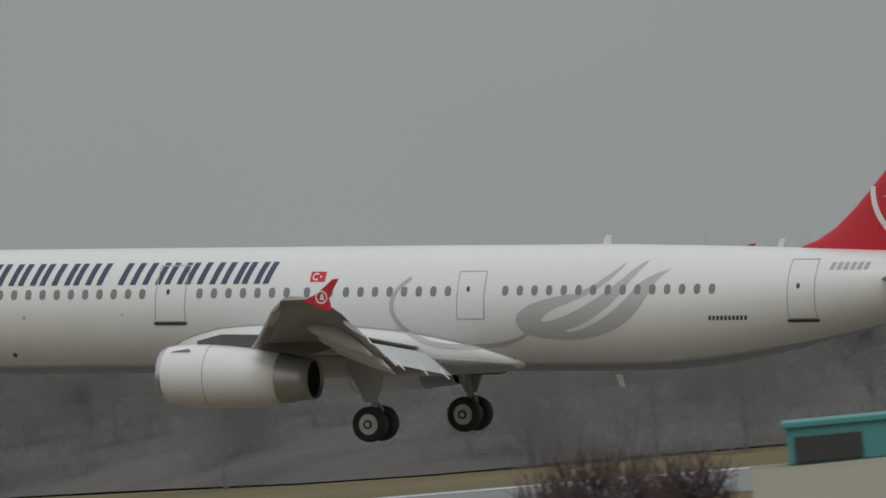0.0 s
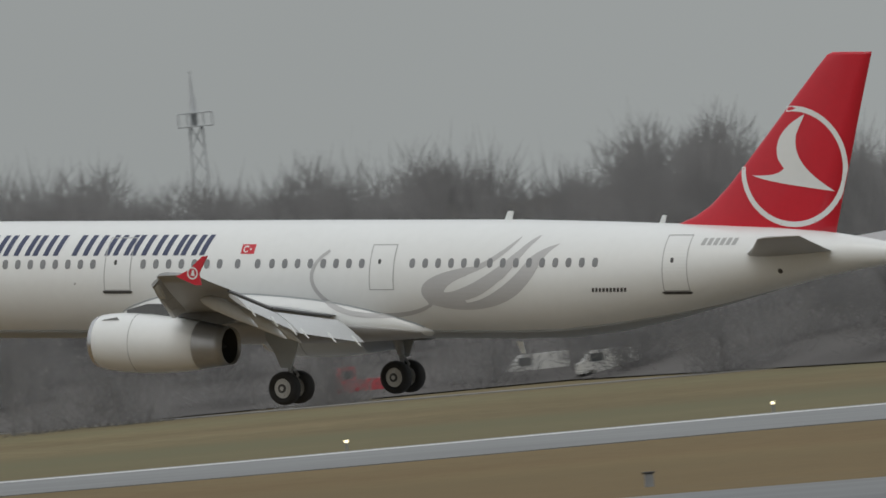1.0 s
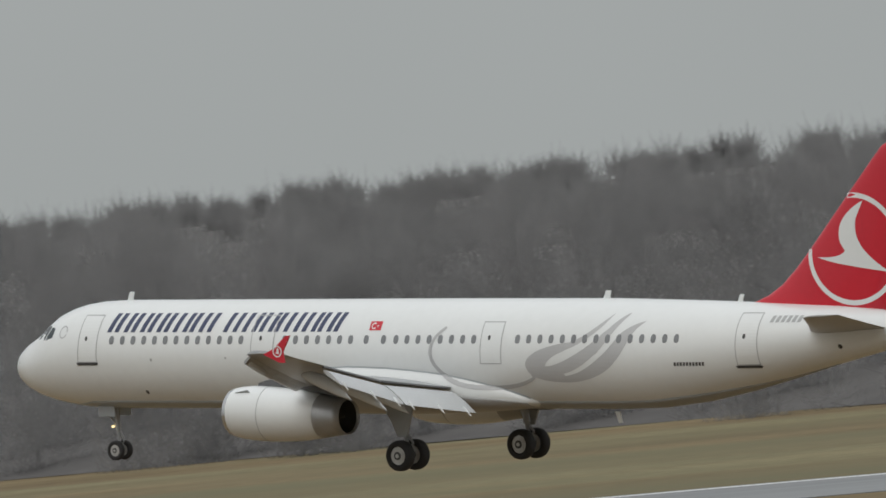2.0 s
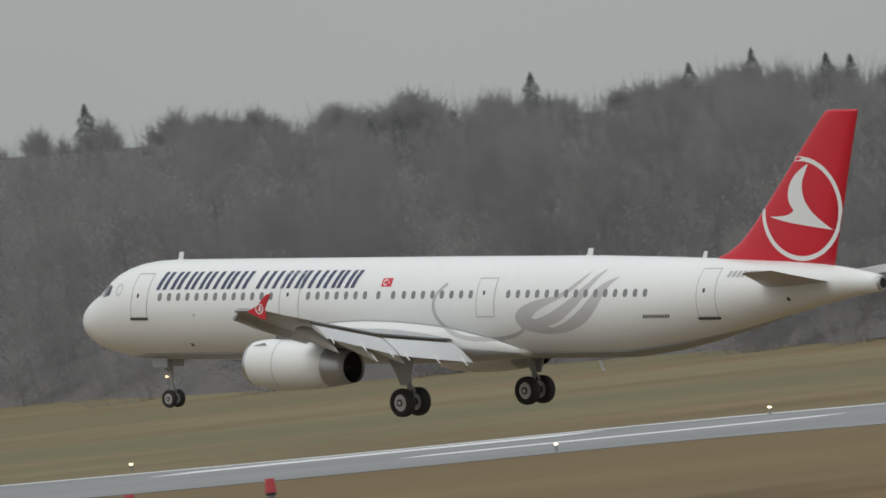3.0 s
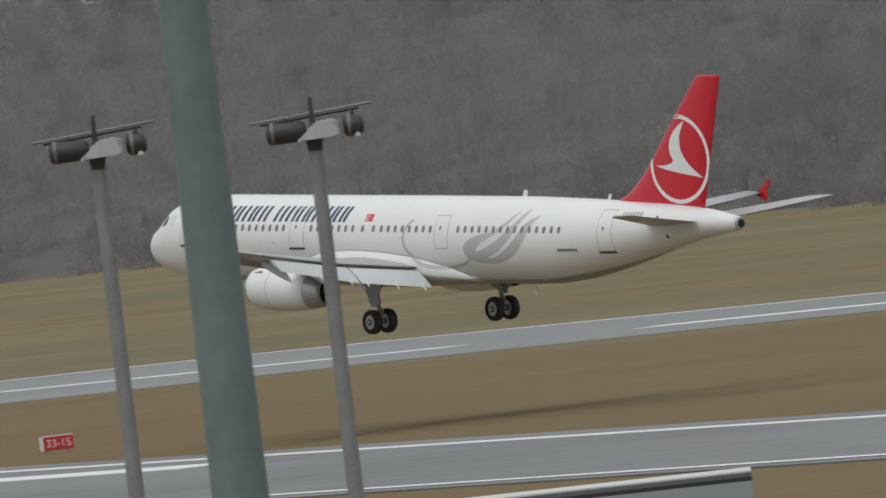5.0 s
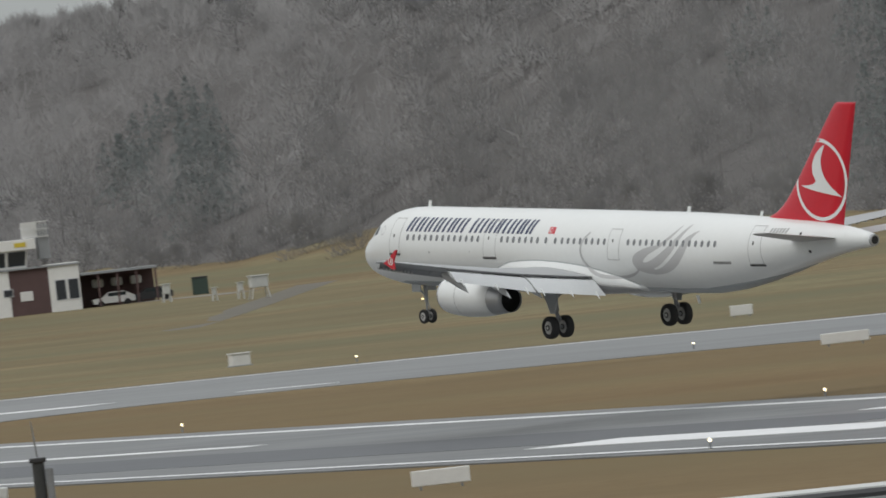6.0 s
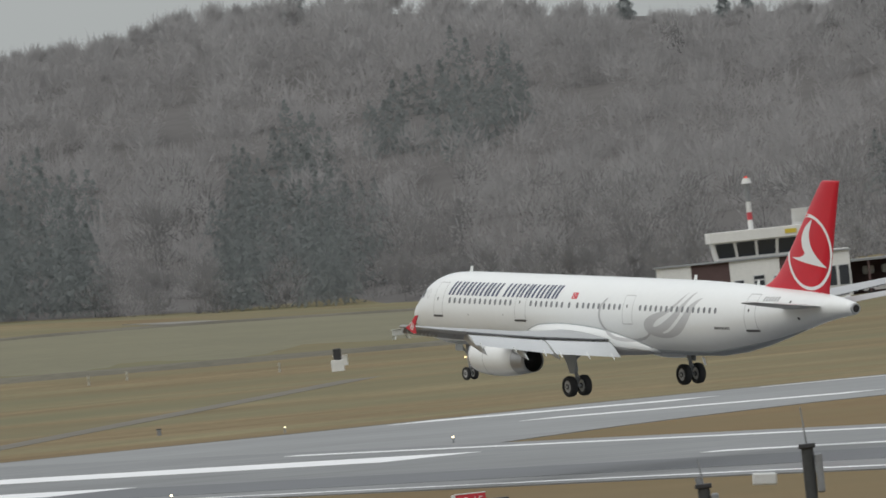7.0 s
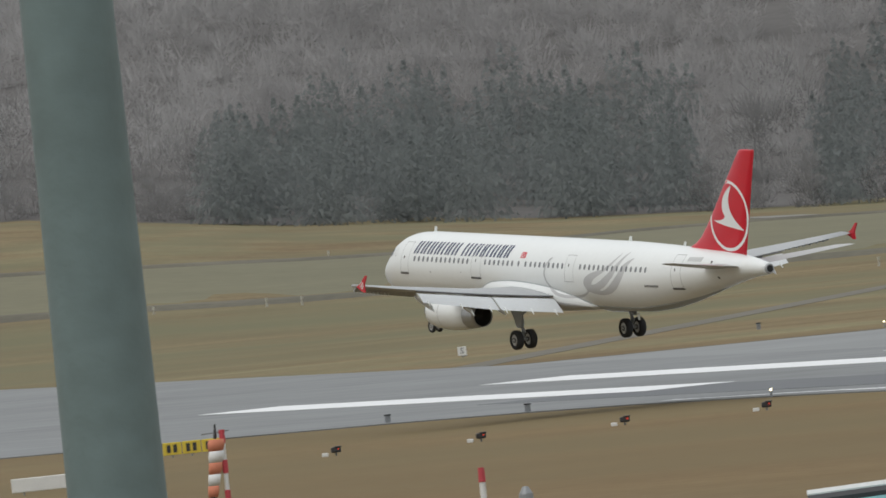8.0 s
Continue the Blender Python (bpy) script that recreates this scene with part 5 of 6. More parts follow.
def radio_mast():
    q = polar(32.31, 1120)
    m = empty("radio_mast", facing(q.x, q.y, height(q.x, q.y) - 1), "grey lattice radio mast with platforms behind the woods", "mast")
    z0 = m.location.z
    top = EYE.z + 4.3 - z0
    for sx in (-1, 1):
        for sy in (-1, 1):
            part("leg", rod(bm_new(), (0.95 * sx, 0.95 * sy, 0), (0.45 * sx, 0.45 * sy, top), 0.10, 0.08, 6), M_PALEMAST, m)
    n = 9
    for i in range(n):
        a, b = top * i / n, top * (i + 1) / n
        wa, wb = 0.95 - 0.5 * i / n, 0.95 - 0.5 * (i + 1) / n
        for s in (-1, 1):
            part("brace", rod(bm_new(), (-wa, s * wa, a), (wb, s * wb, b), 0.05, 0.05, 5), M_PALEMAST, m)
            part("brace", rod(bm_new(), (wa, s * wa, a), (-wb, s * wb, b), 0.05, 0.05, 5), M_PALEMAST, m)
    for z, w in ((top, 1.35), (top + 1.0, 1.3)):
        part("platform", box(bm_new(), -w, w, -w, w, z - 0.10, z, 0.02), M_PALEMAST, m)
    for sx in (-1.25, -0.6, 0.6, 1.25):
        part("panel_antenna", box(bm_new(), sx - 0.07, sx + 0.07, -1.3, -1.15, top + 0.05, top + 0.95, 0.02), M_PALEMAST, m)
    part("pole", rod(bm_new(), (-0.1, 0, top), (-0.1, 0, top + 2.2), 0.26, 0.2, 8), M_PALEMAST, m)
    part("aerial", rod(bm_new(), (-0.1, 0, top + 2.2), (-0.1, 0, top + 4.1), 0.12, 0.05, 8), M_PALEMAST, m)


radio_mast()


# parked vehicles at the wood's edge
def van(m, paint, label, truck=False):
    v = empty("van", m, label, "van")
    prof = [(-2.4, 0.45), (-2.4, 1.2), (-1.9, 1.35), (-1.35, 2.1), (2.3, 2.15), (2.4, 0.45)] if not truck else [(-2.9, 0.6), (-2.9, 1.9), (-2.6, 2.5), (-1.5, 2.5), (-1.45, 1.5), (2.9, 1.5), (2.9, 0.6)]
    bm = bm_new()
    a = [bm.verts.new((x, -0.95, z)) for x, z in prof]
    b = [bm.verts.new((x, 0.95, z)) for x, z in prof]
    bm.faces.new(a), bm.faces.new(b[::-1])
    for i in range(len(prof)):
        bm.faces.new((a[i], b[i], b[(i + 1) % len(prof)], a[(i + 1) % len(prof)]))
    bmesh.ops.recalc_face_normals(bm, faces=bm.faces)
    part("body", bm, paint, v)
    part("side_window", box(bm_new(), -1.5, -0.5, -0.965, -0.95, 1.3, 1.9, 0.005) if not truck else box(bm_new(), -2.5, -1.7, -0.965, -0.95, 1.6, 2.2, 0.005), M_GLASS, v)
    for x in (-1.5, 1.5):
        for y in (-0.85, 0.85):
            part("wheel", rod(bm_new(), (x, y - 0.1, 0.36), (x, y + 0.1, 0.36), 0.36, 0.36, 16), M_TYRE, v)


for p, d, paint, label, tr in ((31.11, 628, M_BOARD, "pale van parked beside the bushes", False), (30.84, 622, M_BOARD, "pale van parked beside the bushes", False), (31.73, 626, M_OBSRED, "small red truck parked beside the bushes", True)):
    q = polar(p, d)
    van(on_ground(q.x, q.y, 8) @ Matrix.Scale(0.55, 4), paint, label, tr)

# ---- the small control building ----
M_RENDER = mat("off_white_render", (0.72, 0.72, 0.70), 0.8, vary=0.08, scale=0.6, fine=5)
M_BRICKD = mat("dark_red_brick", (0.10, 0.062, 0.060), 0.85, vary=0.15, scale=1.0, fine=9)
M_PANE = mat("dark_window_glass", (0.035, 0.04, 0.048), 0.08)
M_ROOFD = mat("grey_flat_roof", (0.26, 0.27, 0.28), 0.7, vary=0.12, scale=0.5)
M_DOOR = mat("grey_white_door", (0.50, 0.51, 0.52), 0.5)


def control_building():
    p = polar(56.97, 1500)
    m = empty("control_building", facing(p.x, p.y, height(p.x, p.y) - 0.05, 4) @ Matrix.Scale(1.06, 4), "low white and brick building with a glazed control cab", "building")
    x = -8.9
    for w, brick, h in ((2.9, 0, 4.5), (3.6, 1, 4.35), (4.7, 0, 4.35), (3.7, 1, 4.35), (2.9, 0, 4.6)):
        dy = 0.0 if brick else -0.12
        part("wall", box(bm_new(), x, x + w, dy, 6, 0, h, 0.02), M_BRICKD if brick else M_RENDER, m)
        x += w
    part("roof", box(bm_new(), -9.1, 9.1, -0.3, 6.2, 4.36, 4.52, 0.02), M_ROOFD, m)

    def pane(x0, x1, z0, z1, name="window", y=-0.12):
        f = part(name, box(bm_new(), x0 - 0.08, x1 + 0.08, y - 0.05, y + 0.02, z0 - 0.08, z1 + 0.08, 0.01), M_DOOR, m)
        part("pane", box(bm_new(), x0, x1, y - 0.065, y - 0.045, z0, z1), M_PANE, f)

    for a in (-8.2, -7.0, 6.6, 7.8):
        pane(a, a + 0.9, 1.2, 3.0)
    pane(-0.2, 0.75, 0.1, 2.35, "door")
    pane(-0.2, 0.75, 2.5, 2.8)
    pane(-2.0, -1.2, 1.9, 2.5)
    pane(1.7, 2.5, 2.0, 2.6)
    part("notice_board", box(bm_new(), 3.2, 4.4, -0.06, -0.005, 1.4, 2.3, 0.02), M_BOARD, m)
    # control cab with windows that lean out
    cab, c0, c1, t0, t1 = bm_new(), -3.4, 4.1, -4.0, 5.1
    ring_loft(cab, [[(c0, 0.4, 4.5), (c1, 0.4, 4.5), (c1, 5.2, 4.5), (c0, 5.2, 4.5)], [(t0 + 0.3, -0.2, 6.2), (t1 - 0.8, -0.2, 6.2), (t1 - 0.8, 5.6, 6.2), (t0 + 0.3, 5.6, 6.2)]])
    cabin = part("control_cab", cab, M_RENDER, m)
    for i in range(4):
        u0, u1 = (i + 0.07) / 4, (i + 0.93) / 4
        lo = [c0 + (c1 - c0) * u for u in (u0, u1)]
        hi = [t0 + 0.3 + (t1 - t0 - 1.1) * u for u in (u0, u1)]
        bm = bm_new()
        ring_loft(bm, [[(lo[0], 0.30, 4.75), (lo[1], 0.30, 4.75), (lo[1], 0.42, 4.75), (lo[0], 0.42, 4.75)], [(hi[0], -0.23, 6.1), (hi[1], -0.23, 6.1), (hi[1], -0.1, 6.1), (hi[0], -0.1, 6.1)]])
        part("cab_window", bm, M_PANE, cabin)
    part("fascia", box(bm_new(), t0, t1, -0.35, 5.8, 6.2, 7.2, 0.05), M_RENDER, m)
    part("yellow_plate", box(bm_new(), 3.1, 4.2, -0.40, -0.36, 6.5, 6.9), M_YELLOW, m)
    for i in range(9):
        part("cage_bar", box(bm_new(), 4.0 + 0.28 * i, 4.06 + 0.28 * i, 0.5, 0.56, 7.2, 8.7), M_OBSWHITE, m)
    for z in (7.25, 7.95, 8.65):
        part("cage_rail", box(bm_new(), 3.95, 6.5, 0.48, 0.58, z, z + 0.08), M_OBSWHITE, m)
    part("cage_panel", box(bm_new(), 3.95, 5.4, 0.7, 0.78, 7.25, 8.7), M_RENDER, m)
    part("cage_panel", box(bm_new(), 5.4, 6.5, 0.7, 2.6, 5.2, 8.4, 0.05), M_ROOFD, m)
    for z0, z1, ma in ((7.2, 8.1, M_OBSWHITE), (8.1, 8.8, M_OBSRED), (8.8, 9.8, M_OBSWHITE), (9.8, 11.5, M_STEEL)):
        part("mast_band", rod(bm_new(), (0.1, 1.5, z0), (0.1, 1.5, z1), 0.26, 0.24, 10), ma, m)
    part("beacon", rod(bm_new(), (0.1, 1.5, 11.5), (0.1, 1.5, 12.0), 0.5, 0.32, 12), M_OBSWHITE, m)
    part("beacon_lamp", rod(bm_new(), (0.1, 1.5, 12.0), (0.1, 1.5, 12.2), 0.16, 0.12, 10), M_REDLAMP, m)
    # open carport
    part("carport_roof", box(bm_new(), 9.0, 16.2, -0.5, 5.5, 3.2, 3.45, 0.03), M_ROOFD, m)
    part("carport_wall", box(bm_new(), 9.0, 16.2, 5.3, 5.5, 0, 3.2), M_BRICKD, m)
    for a in (10.6, 12.4, 14.2, 16.0):
        part("carport_post", box(bm_new(), a - 0.09, a + 0.09, -0.4, -0.22, 0, 3.2), M_BRICKD, m)
    for a in (10.9, 12.7, 14.5):
        part("stored_sack", box(bm_new(), a - 0.55, a + 0.55, 4.4, 5.2, 1.9, 2.7, 0.2), M_RENDER, m)


control_building()


def car(m, paint, label):
    v = empty("car", m, label, "car")
    prof = [(-2.1, 0.35), (-2.15, 0.8), (-1.2, 0.95), (-0.5, 1.42), (1.0, 1.45), (1.9, 1.0), (2.1, 0.9), (2.1, 0.35)]
    bm = bm_new()
    ring_loft(bm, [[(x, y, z) for x, z in prof] for y in (-0.82, 0.82)])
    part("body", bm, paint, v)
    part("side_window", box(bm_new(), -0.6, 1.2, -0.835, -0.82, 1.0, 1.35), M_GLASS, v)
    for x in (-1.35, 1.3):
        for y in (-0.75, 0.75):
            part("wheel", rod(bm_new(), (x, y - 0.1, 0.32), (x, y + 0.1, 0.32), 0.32, 0.32, 16), M_TYRE, v)


p_ = polar(56.97, 1500)
B_ = facing(p_.x, p_.y, height(p_.x, p_.y), 4) @ Matrix.Scale(1.06, 4)
for dx, dy, paint, label in ((12.0, 1.5, M_OBSWHITE, "white hatchback parked under the carport"), (15.6, 2.0, M_BLACK, "dark car parked under the carport")):
    q = B_ @ Vector((dx, dy, 0))
    car(on_ground(q.x, q.y, 4), paint, label)
q = B_ @ Vector((-2.6, -0.9, 0))
pl = empty("planter", on_ground(q.x, q.y), "planter with yellow flowers by the entrance", "planter")
part("trough", box(bm_new(), -0.8, 0.8, -0.3, 0.3, 0, 0.5, 0.05), mat("planter_green", (0.10, 0.15, 0.08), 0.7), pl)
bm = bm_new()
for i in range(26):
    bmesh.ops.create_icosphere(bm, subdivisions=1, radius=0.12, matrix=Matrix.Translation((random.uniform(-0.7, 0.7), random.uniform(-0.25, 0.25), random.uniform(0.5, 0.75))))
part("flowers", bm, M_YELLOW, pl)


# weather instruments in the grass beside it
M_SCREEN = mat("weathered_white_louvres", (0.50, 0.51, 0.49), 0.7, vary=0.15, scale=2)


def screen(m, h, w):
    s = empty("weather_screen", m, "white louvred weather instrument on legs", "instrument", "weather instruments")
    for a in (-1, 1):
        for b in (-1, 1):
            part("leg", rod(bm_new(), (a * w * 0.55, b * w * 0.55, -0.05), (a * w * 0.4, b * w * 0.4, h * 0.5), 0.06), M_SCREEN, s)
    part("body", box(bm_new(), -w / 2, w / 2, -w / 2, w / 2, h * 0.48, h * 0.95, 0.04), M_SCREEN, s)
    part("roof", box(bm_new(), -w / 2 - 0.1, w / 2 + 0.1, -w / 2 - 0.1, w / 2 + 0.1, h * 0.95, h, 0.03), M_SCREEN, s)


for p, d, h, w in ((58.34, 1500, 1.2, 1.5), (58.08, 1480, 2.8, 0.5), (57.98, 1485, 1.7, 2.2), (57.98, 1495, 3.0, 1.3), (57.90, 1470, 1.9, 0.4), (57.86, 1490, 2.1, 0.5), (57.78, 1500, 2.7, 0.7), (57.72, 1480, 2.0, 0.4), (57.57, 1480, 3.1, 1.3), (57.53, 1485, 1.5, 0.5), (57.66, 1480, 1.9, 0.6), (56.30, 1470, 1.9, 0.7), (56.02, 1420, 1.6, 0.5), (55.95, 1400, 2.2, 1.6), (56.12, 1430, 1.3, 0.4)):
    q = polar(p - 0.01, d)
    screen(on_ground(q.x, q.y, 10), h, w)
q = polar(56.16, 1510)
gb = empty("green_container", on_ground(q.x, q.y), "dark green bin container in the grass", "container")
part("body", box(bm_new(), -0.8, 0.8, -0.6, 0.6, 0, 1.7, 0.1), mat("dark_green_paint", (0.035, 0.06, 0.05), 0.6), gb)
part("lid", box(bm_new(), -0.85, 0.85, -0.65, 0.65, 1.7, 1.85, 0.05), M_BLACK, gb)
q = polar(58.58, 1297)
dk = empty("signal_cabinet", on_ground(q.x, q.y), "dark signal head above a grey cabinet", "cabinet")
part("body", box(bm_new(), -0.55, 0.55, -0.4, 0.4, 0, 1.0, 0.05), M_BOARD, dk)
part("head", box(bm_new(), -0.3, 0.4, -0.2, 0.2, 1.0, 2.0, 0.1), M_BLACK, dk)


# ---- things close to the terrace: lamp poles, floodlights, roofs, fittings ----
M_GALV = mat("galvanised_pole", (0.150, 0.207, 0.210), 0.55, 0.15, vary=0.17, scale=3.5, fine=16, bump=0.1)
M_HOUSING = mat("floodlight_housing", (0.05, 0.053, 0.053), 0.5, 0.3, vary=0.2, scale=6)
M_LENS = mat("floodlight_glass", (0.19, 0.195, 0.195), 0.15, vary=0.1)
M_TEAL = mat("pale_teal_roof_sheet", (0.36, 0.45, 0.43), 0.5, vary=0.10, scale=2, fine=14)
M_TEALD = mat("teal_painted_metal", (0.07, 0.26, 0.27), 0.5, vary=0.12, scale=2)
M_MEMB = mat("grey_green_roof_membrane", (0.105, 0.116, 0.110), 0.75, vary=0.16, scale=0.8, fine=8)
M_TRIMW = mat("white_roof_trim", (0.56, 0.57, 0.56), 0.5, vary=0.08)
M_BEIGE = mat("beige_wall_render", (0.26, 0.235, 0.175), 0.8, vary=0.08, scale=0.6)


def lamp_pole(pan, d, r0, r1, h):
    q = polar(pan, d)
    p = empty("lamp_pole", facing(q.x, q.y, 0), "grey-green galvanised steel lamp pole with worn patches", "pole", "lamp poles")
    rings = []
    for i in range(15):
        z = h * i / 14
        r = r0 + (r1 - r0) * i / 14
        rings.append([(r * math.cos(t), r * math.sin(t), z) for t in [2 * math.pi * k / 24 for k in range(24)]])
    part("shaft", ring_loft(bm_new(), rings), M_GALV, p, smooth=True)
    part("foot_plate", box(bm_new(), -0.25, 0.25, -0.25, 0.25, 0, 0.03, 0.005), M_STEEL, p)
    part("top_cap", rod(bm_new(), (0, 0, h), (0, 0, h + 0.04), r1 * 1.1, r1 * 0.8, 16), M_STEEL, p)


lamp_pole(33.905, 42.0, 0.15, 0.042, 13.2)
lamp_pole(52.13, 42.0, 0.15, 0.042, 13.2)
lamp_pole(61.76, 21.6, 0.13, 0.045, 13.2)


def floodlight_post(pan, d, top):
    q = polar(pan, d)
    p = empty("floodlight_post", facing(q.x, q.y, 0), "tall grey post with a dark twin floodlight head", "lamp post", "floodlight posts")
    part("post", rod(bm_new(), (0, 0, 0), (0, 0, top - 0.12), 0.11, 0.075, 14), M_STEEL, p)
    part("collar", rod(bm_new(), (0, 0, top - 0.42), (0, 0, top - 0.10), 0.05, 0.095, 12), M_HOUSING, p)
    part("cross_arm", rod(bm_new(), (-0.55, 0, top + 0.10), (0.50, 0, top + 0.17), 0.018, 0.018, 8), M_HOUSING, p)
    part("rear_arm", rod(bm_new(), (-0.66, 0.25, top + 0.12), (0.64, 0.25, top + 0.21), 0.016, 0.016, 8), M_LENS, p)
    part("spike", rod(bm_new(), (0, 0, top - 0.1), (0, 0, top + 0.34), 0.04, 0.018, 8), M_HOUSING, p)
    for x0, x1 in ((-0.50, -0.07), (0.32, 0.54)):
        h = part("lamp_housing", ring_loft(bm_new(), [[(x, r * math.cos(t), top - 0.01 + r * math.sin(t)) for t in [2 * math.pi * i / 18 for i in range(18)]] for x, r in ((x0, 0.07), (x0 + 0.02, 0.105), (x0 + 0.06, 0.118), (x1 - 0.06, 0.112), (x1 - 0.02, 0.095), (x1, 0.06))]), M_HOUSING, p, smooth=True)
        part("end_ring", rod(bm_new(), (x0 + 0.05, 0, top - 0.01), (x0 + 0.08, 0, top - 0.01), 0.124, 0.124, 18), M_LENS, h)
        part("bracket", rod(bm_new(), ((x0 + x1) / 2, 0, top + 0.08), ((x0 + x1) / 2, 0, top + 0.14), 0.02), M_HOUSING, h)
        part("clip", box(bm_new(), x1 - 0.10, x1 - 0.05, -0.14, -0.08, top - 0.13, top - 0.09), M_TRIMW, h)
    part("visor", ring_loft(bm_new(), [[(x, -0.22, z0), (x, 0.02, z0 + 0.03), (x, 0.02, z1), (x, -0.14, z1 - 0.01)] for x, z0, z1 in ((-0.15, top - 0.12, top - 0.08), (0.02, top - 0.11, top + 0.07), (0.20, top - 0.10, top + 0.09), (0.27, top - 0.08, top + 0.06))]), M_LENS, p, "pale angled visor")


floodlight_post(52.52, 160, 9.92)
floodlight_post(51.695, 160, 9.85)


def roof_block(pan0, pan1, far, near, z0, z1, name, label, top_mat, wall_mat, trim=True, drop=0.0):
    """A flat-roofed block seen from above: its far eave runs from pan0 to pan1."""
    b = empty(name, pose(0, 0, 0), label, "building")
    a0, a1, n0, n1 = polar(pan0, far), polar(pan1, far), polar(pan0, near), polar(pan1, near)
    ring = [a0, a1, n1, n0]
    zz = [z0, z1, z1 - drop, z0 - drop]
    vs = [(p.x, p.y, z) for p, z in zip(ring, zz)] + [(p.x, p.y, z - 0.25) for p, z in zip(ring, zz)]
    solid("roof", vs, [(0, 1, 2, 3), (4, 7, 6, 5), (0, 4, 5, 1), (1, 5, 6, 2), (2, 6, 7, 3), (3, 7, 4, 0)], top_mat, b)
    wv = [(p.x, p.y, z - 0.25) for p, z in zip(ring, zz)] + [(p.x, p.y, 0) for p in ring]
    solid("wall", wv, [(0, 4, 5, 1), (1, 5, 6, 2), (2, 6, 7, 3), (3, 7, 4, 0)], wall_mat, b)
    if trim:
        part("eave_trim", rod(bm_new(), (a0.x, a0.y, z0 + 0.02), (a1.x, a1.y, z1 + 0.02), 0.05, 0.05, 6), M_TRIMW, b)
        i0, i1 = polar(pan0, far - 1.2), polar(pan1, far - 1.2)
        part("gutter", rod(bm_new(), (i0.x, i0.y, z0 + 0.0), (i1.x, i1.y, z1 + 0.0), 0.06, 0.06, 6), M_BLACK, b)
    return b


roof_block(50.2, 54.6, 110, 60, 6.86, 6.93, "pier_hall", "long hall with a grey-green flat roof and white eave", M_MEMB, M_BEIGE)
teal_hall = roof_block(43.3, 46.62, 92, 60, 7.42, 7.37, "pavilion", "pavilion with a pale teal metal roof and dark vents", M_TEAL, M_BEIGE, False)
roof_block(46.62, 47.15, 92, 60, 7.37, 7.10, "pavilion_wing", "sloping end of a pale teal metal roof", M_TEAL, M_BEIGE, False)
roof_block(57.5, 59.16, 100, 60, 7.42, 7.32, "office_wing", "office wing with a white roof edge", M_TEALD, M_BEIGE)
for pn, d in ((46.1, 90.5), (46.22, 90.5), (46.0, 90.8), (45.7, 90.5)):
    q = polar(pn, d)
    v = empty("roof_vent", facing(q.x, q.y, 7.38), "small dark vent cowl on the teal roof", "vent", "roof vents")
    part("cowl", rod(bm_new(), (0, 0, 0), (0, 0, 0.05), 0.045, 0.035, 10), M_BLACK, v)
    part("flange", rod(bm_new(), (0, 0, -0.01), (0, 0, 0.012), 0.06, 0.06, 10), M_STEEL, v)
q = polar(43.98, 88)
dv = empty("roof_dome", facing(q.x, q.y, 7.24), "low round pale dome with a dark rim on the roof", "dome")
part("rim", rod(bm_new(), (0, 0, 0), (0, 0, 0.24), 0.40, 0.39, 28), M_BLACK, dv)
part("cap", ring_loft(bm_new(), [[(r * math.cos(t), r * math.sin(t), z) for t in [2 * math.pi * k / 28 for k in range(28)]] for z, r in ((0.2, 0.54), (0.26, 0.53), (0.265, 0.42), (0.27, 0.05))]), M_TRIMW, dv)


def dome_camera():
    q = polar(46.342, 91)
    c = empty("dome_camera", facing(q.x, q.y, 7.37), "grey dome camera hanging from a gooseneck on a post", "camera")
    part("post", rod(bm_new(), (0, 0, 0), (0, 0, 0.30), 0.065, 0.058, 14), M_STEEL, c)
    part("collar", rod(bm_new(), (0, 0, 0.30), (0, 0, 0.33), 0.07, 0.07, 14), M_HOUSING, c)
    part("knuckle", rod(bm_new(), (0, 0, 0.33), (-0.005, 0, 0.41), 0.035, 0.03, 12), M_STEEL, c)
    pts = [Vector((-0.125 + 0.125 * math.cos(t), 0, 0.44 + 0.18 * math.sin(t))) for t in [math.pi * k / 12 for k in range(13)]] + [Vector((-0.255, 0, 0.38))]
    rings = []
    for i, a in enumerate(pts):
        d = (pts[min(i + 1, len(pts) - 1)] - pts[max(i - 1, 0)]).normalized()
        side = Vector((0, 1, 0)).cross(d)
        rings.append([tuple(a + side * 0.018 * math.cos(t) + Vector((0, 0.018 * math.sin(t), 0))) for t in [2 * math.pi * k / 8 for k in range(8)]])
    part("gooseneck", ring_loft(bm_new(), rings), M_STEEL, c, smooth=True)
    bm = bm_new()
    bmesh.ops.create_uvsphere(bm, u_segments=20, v_segments=12, radius=0.115, matrix=Matrix.Translation((-0.255, 0, 0.20)))
    part("dome", bm, M_STEEL, c, smooth=True)
    part("shade", rod(bm_new(), (-0.255, 0, 0.10), (-0.255, 0, 0.135), 0.07, 0.10, 16), M_HOUSING, c)
    part("neck", rod(bm_new(), (-0.255, 0, 0.29), (-0.255, 0, 0.39), 0.05, 0.025, 12), M_STEEL, c)
    part("finial", rod(bm_new(), (-0.125, 0, 0.62), (-0.13, 0, 0.665), 0.008, 0.014, 6), M_BLACK, c)


dome_camera()


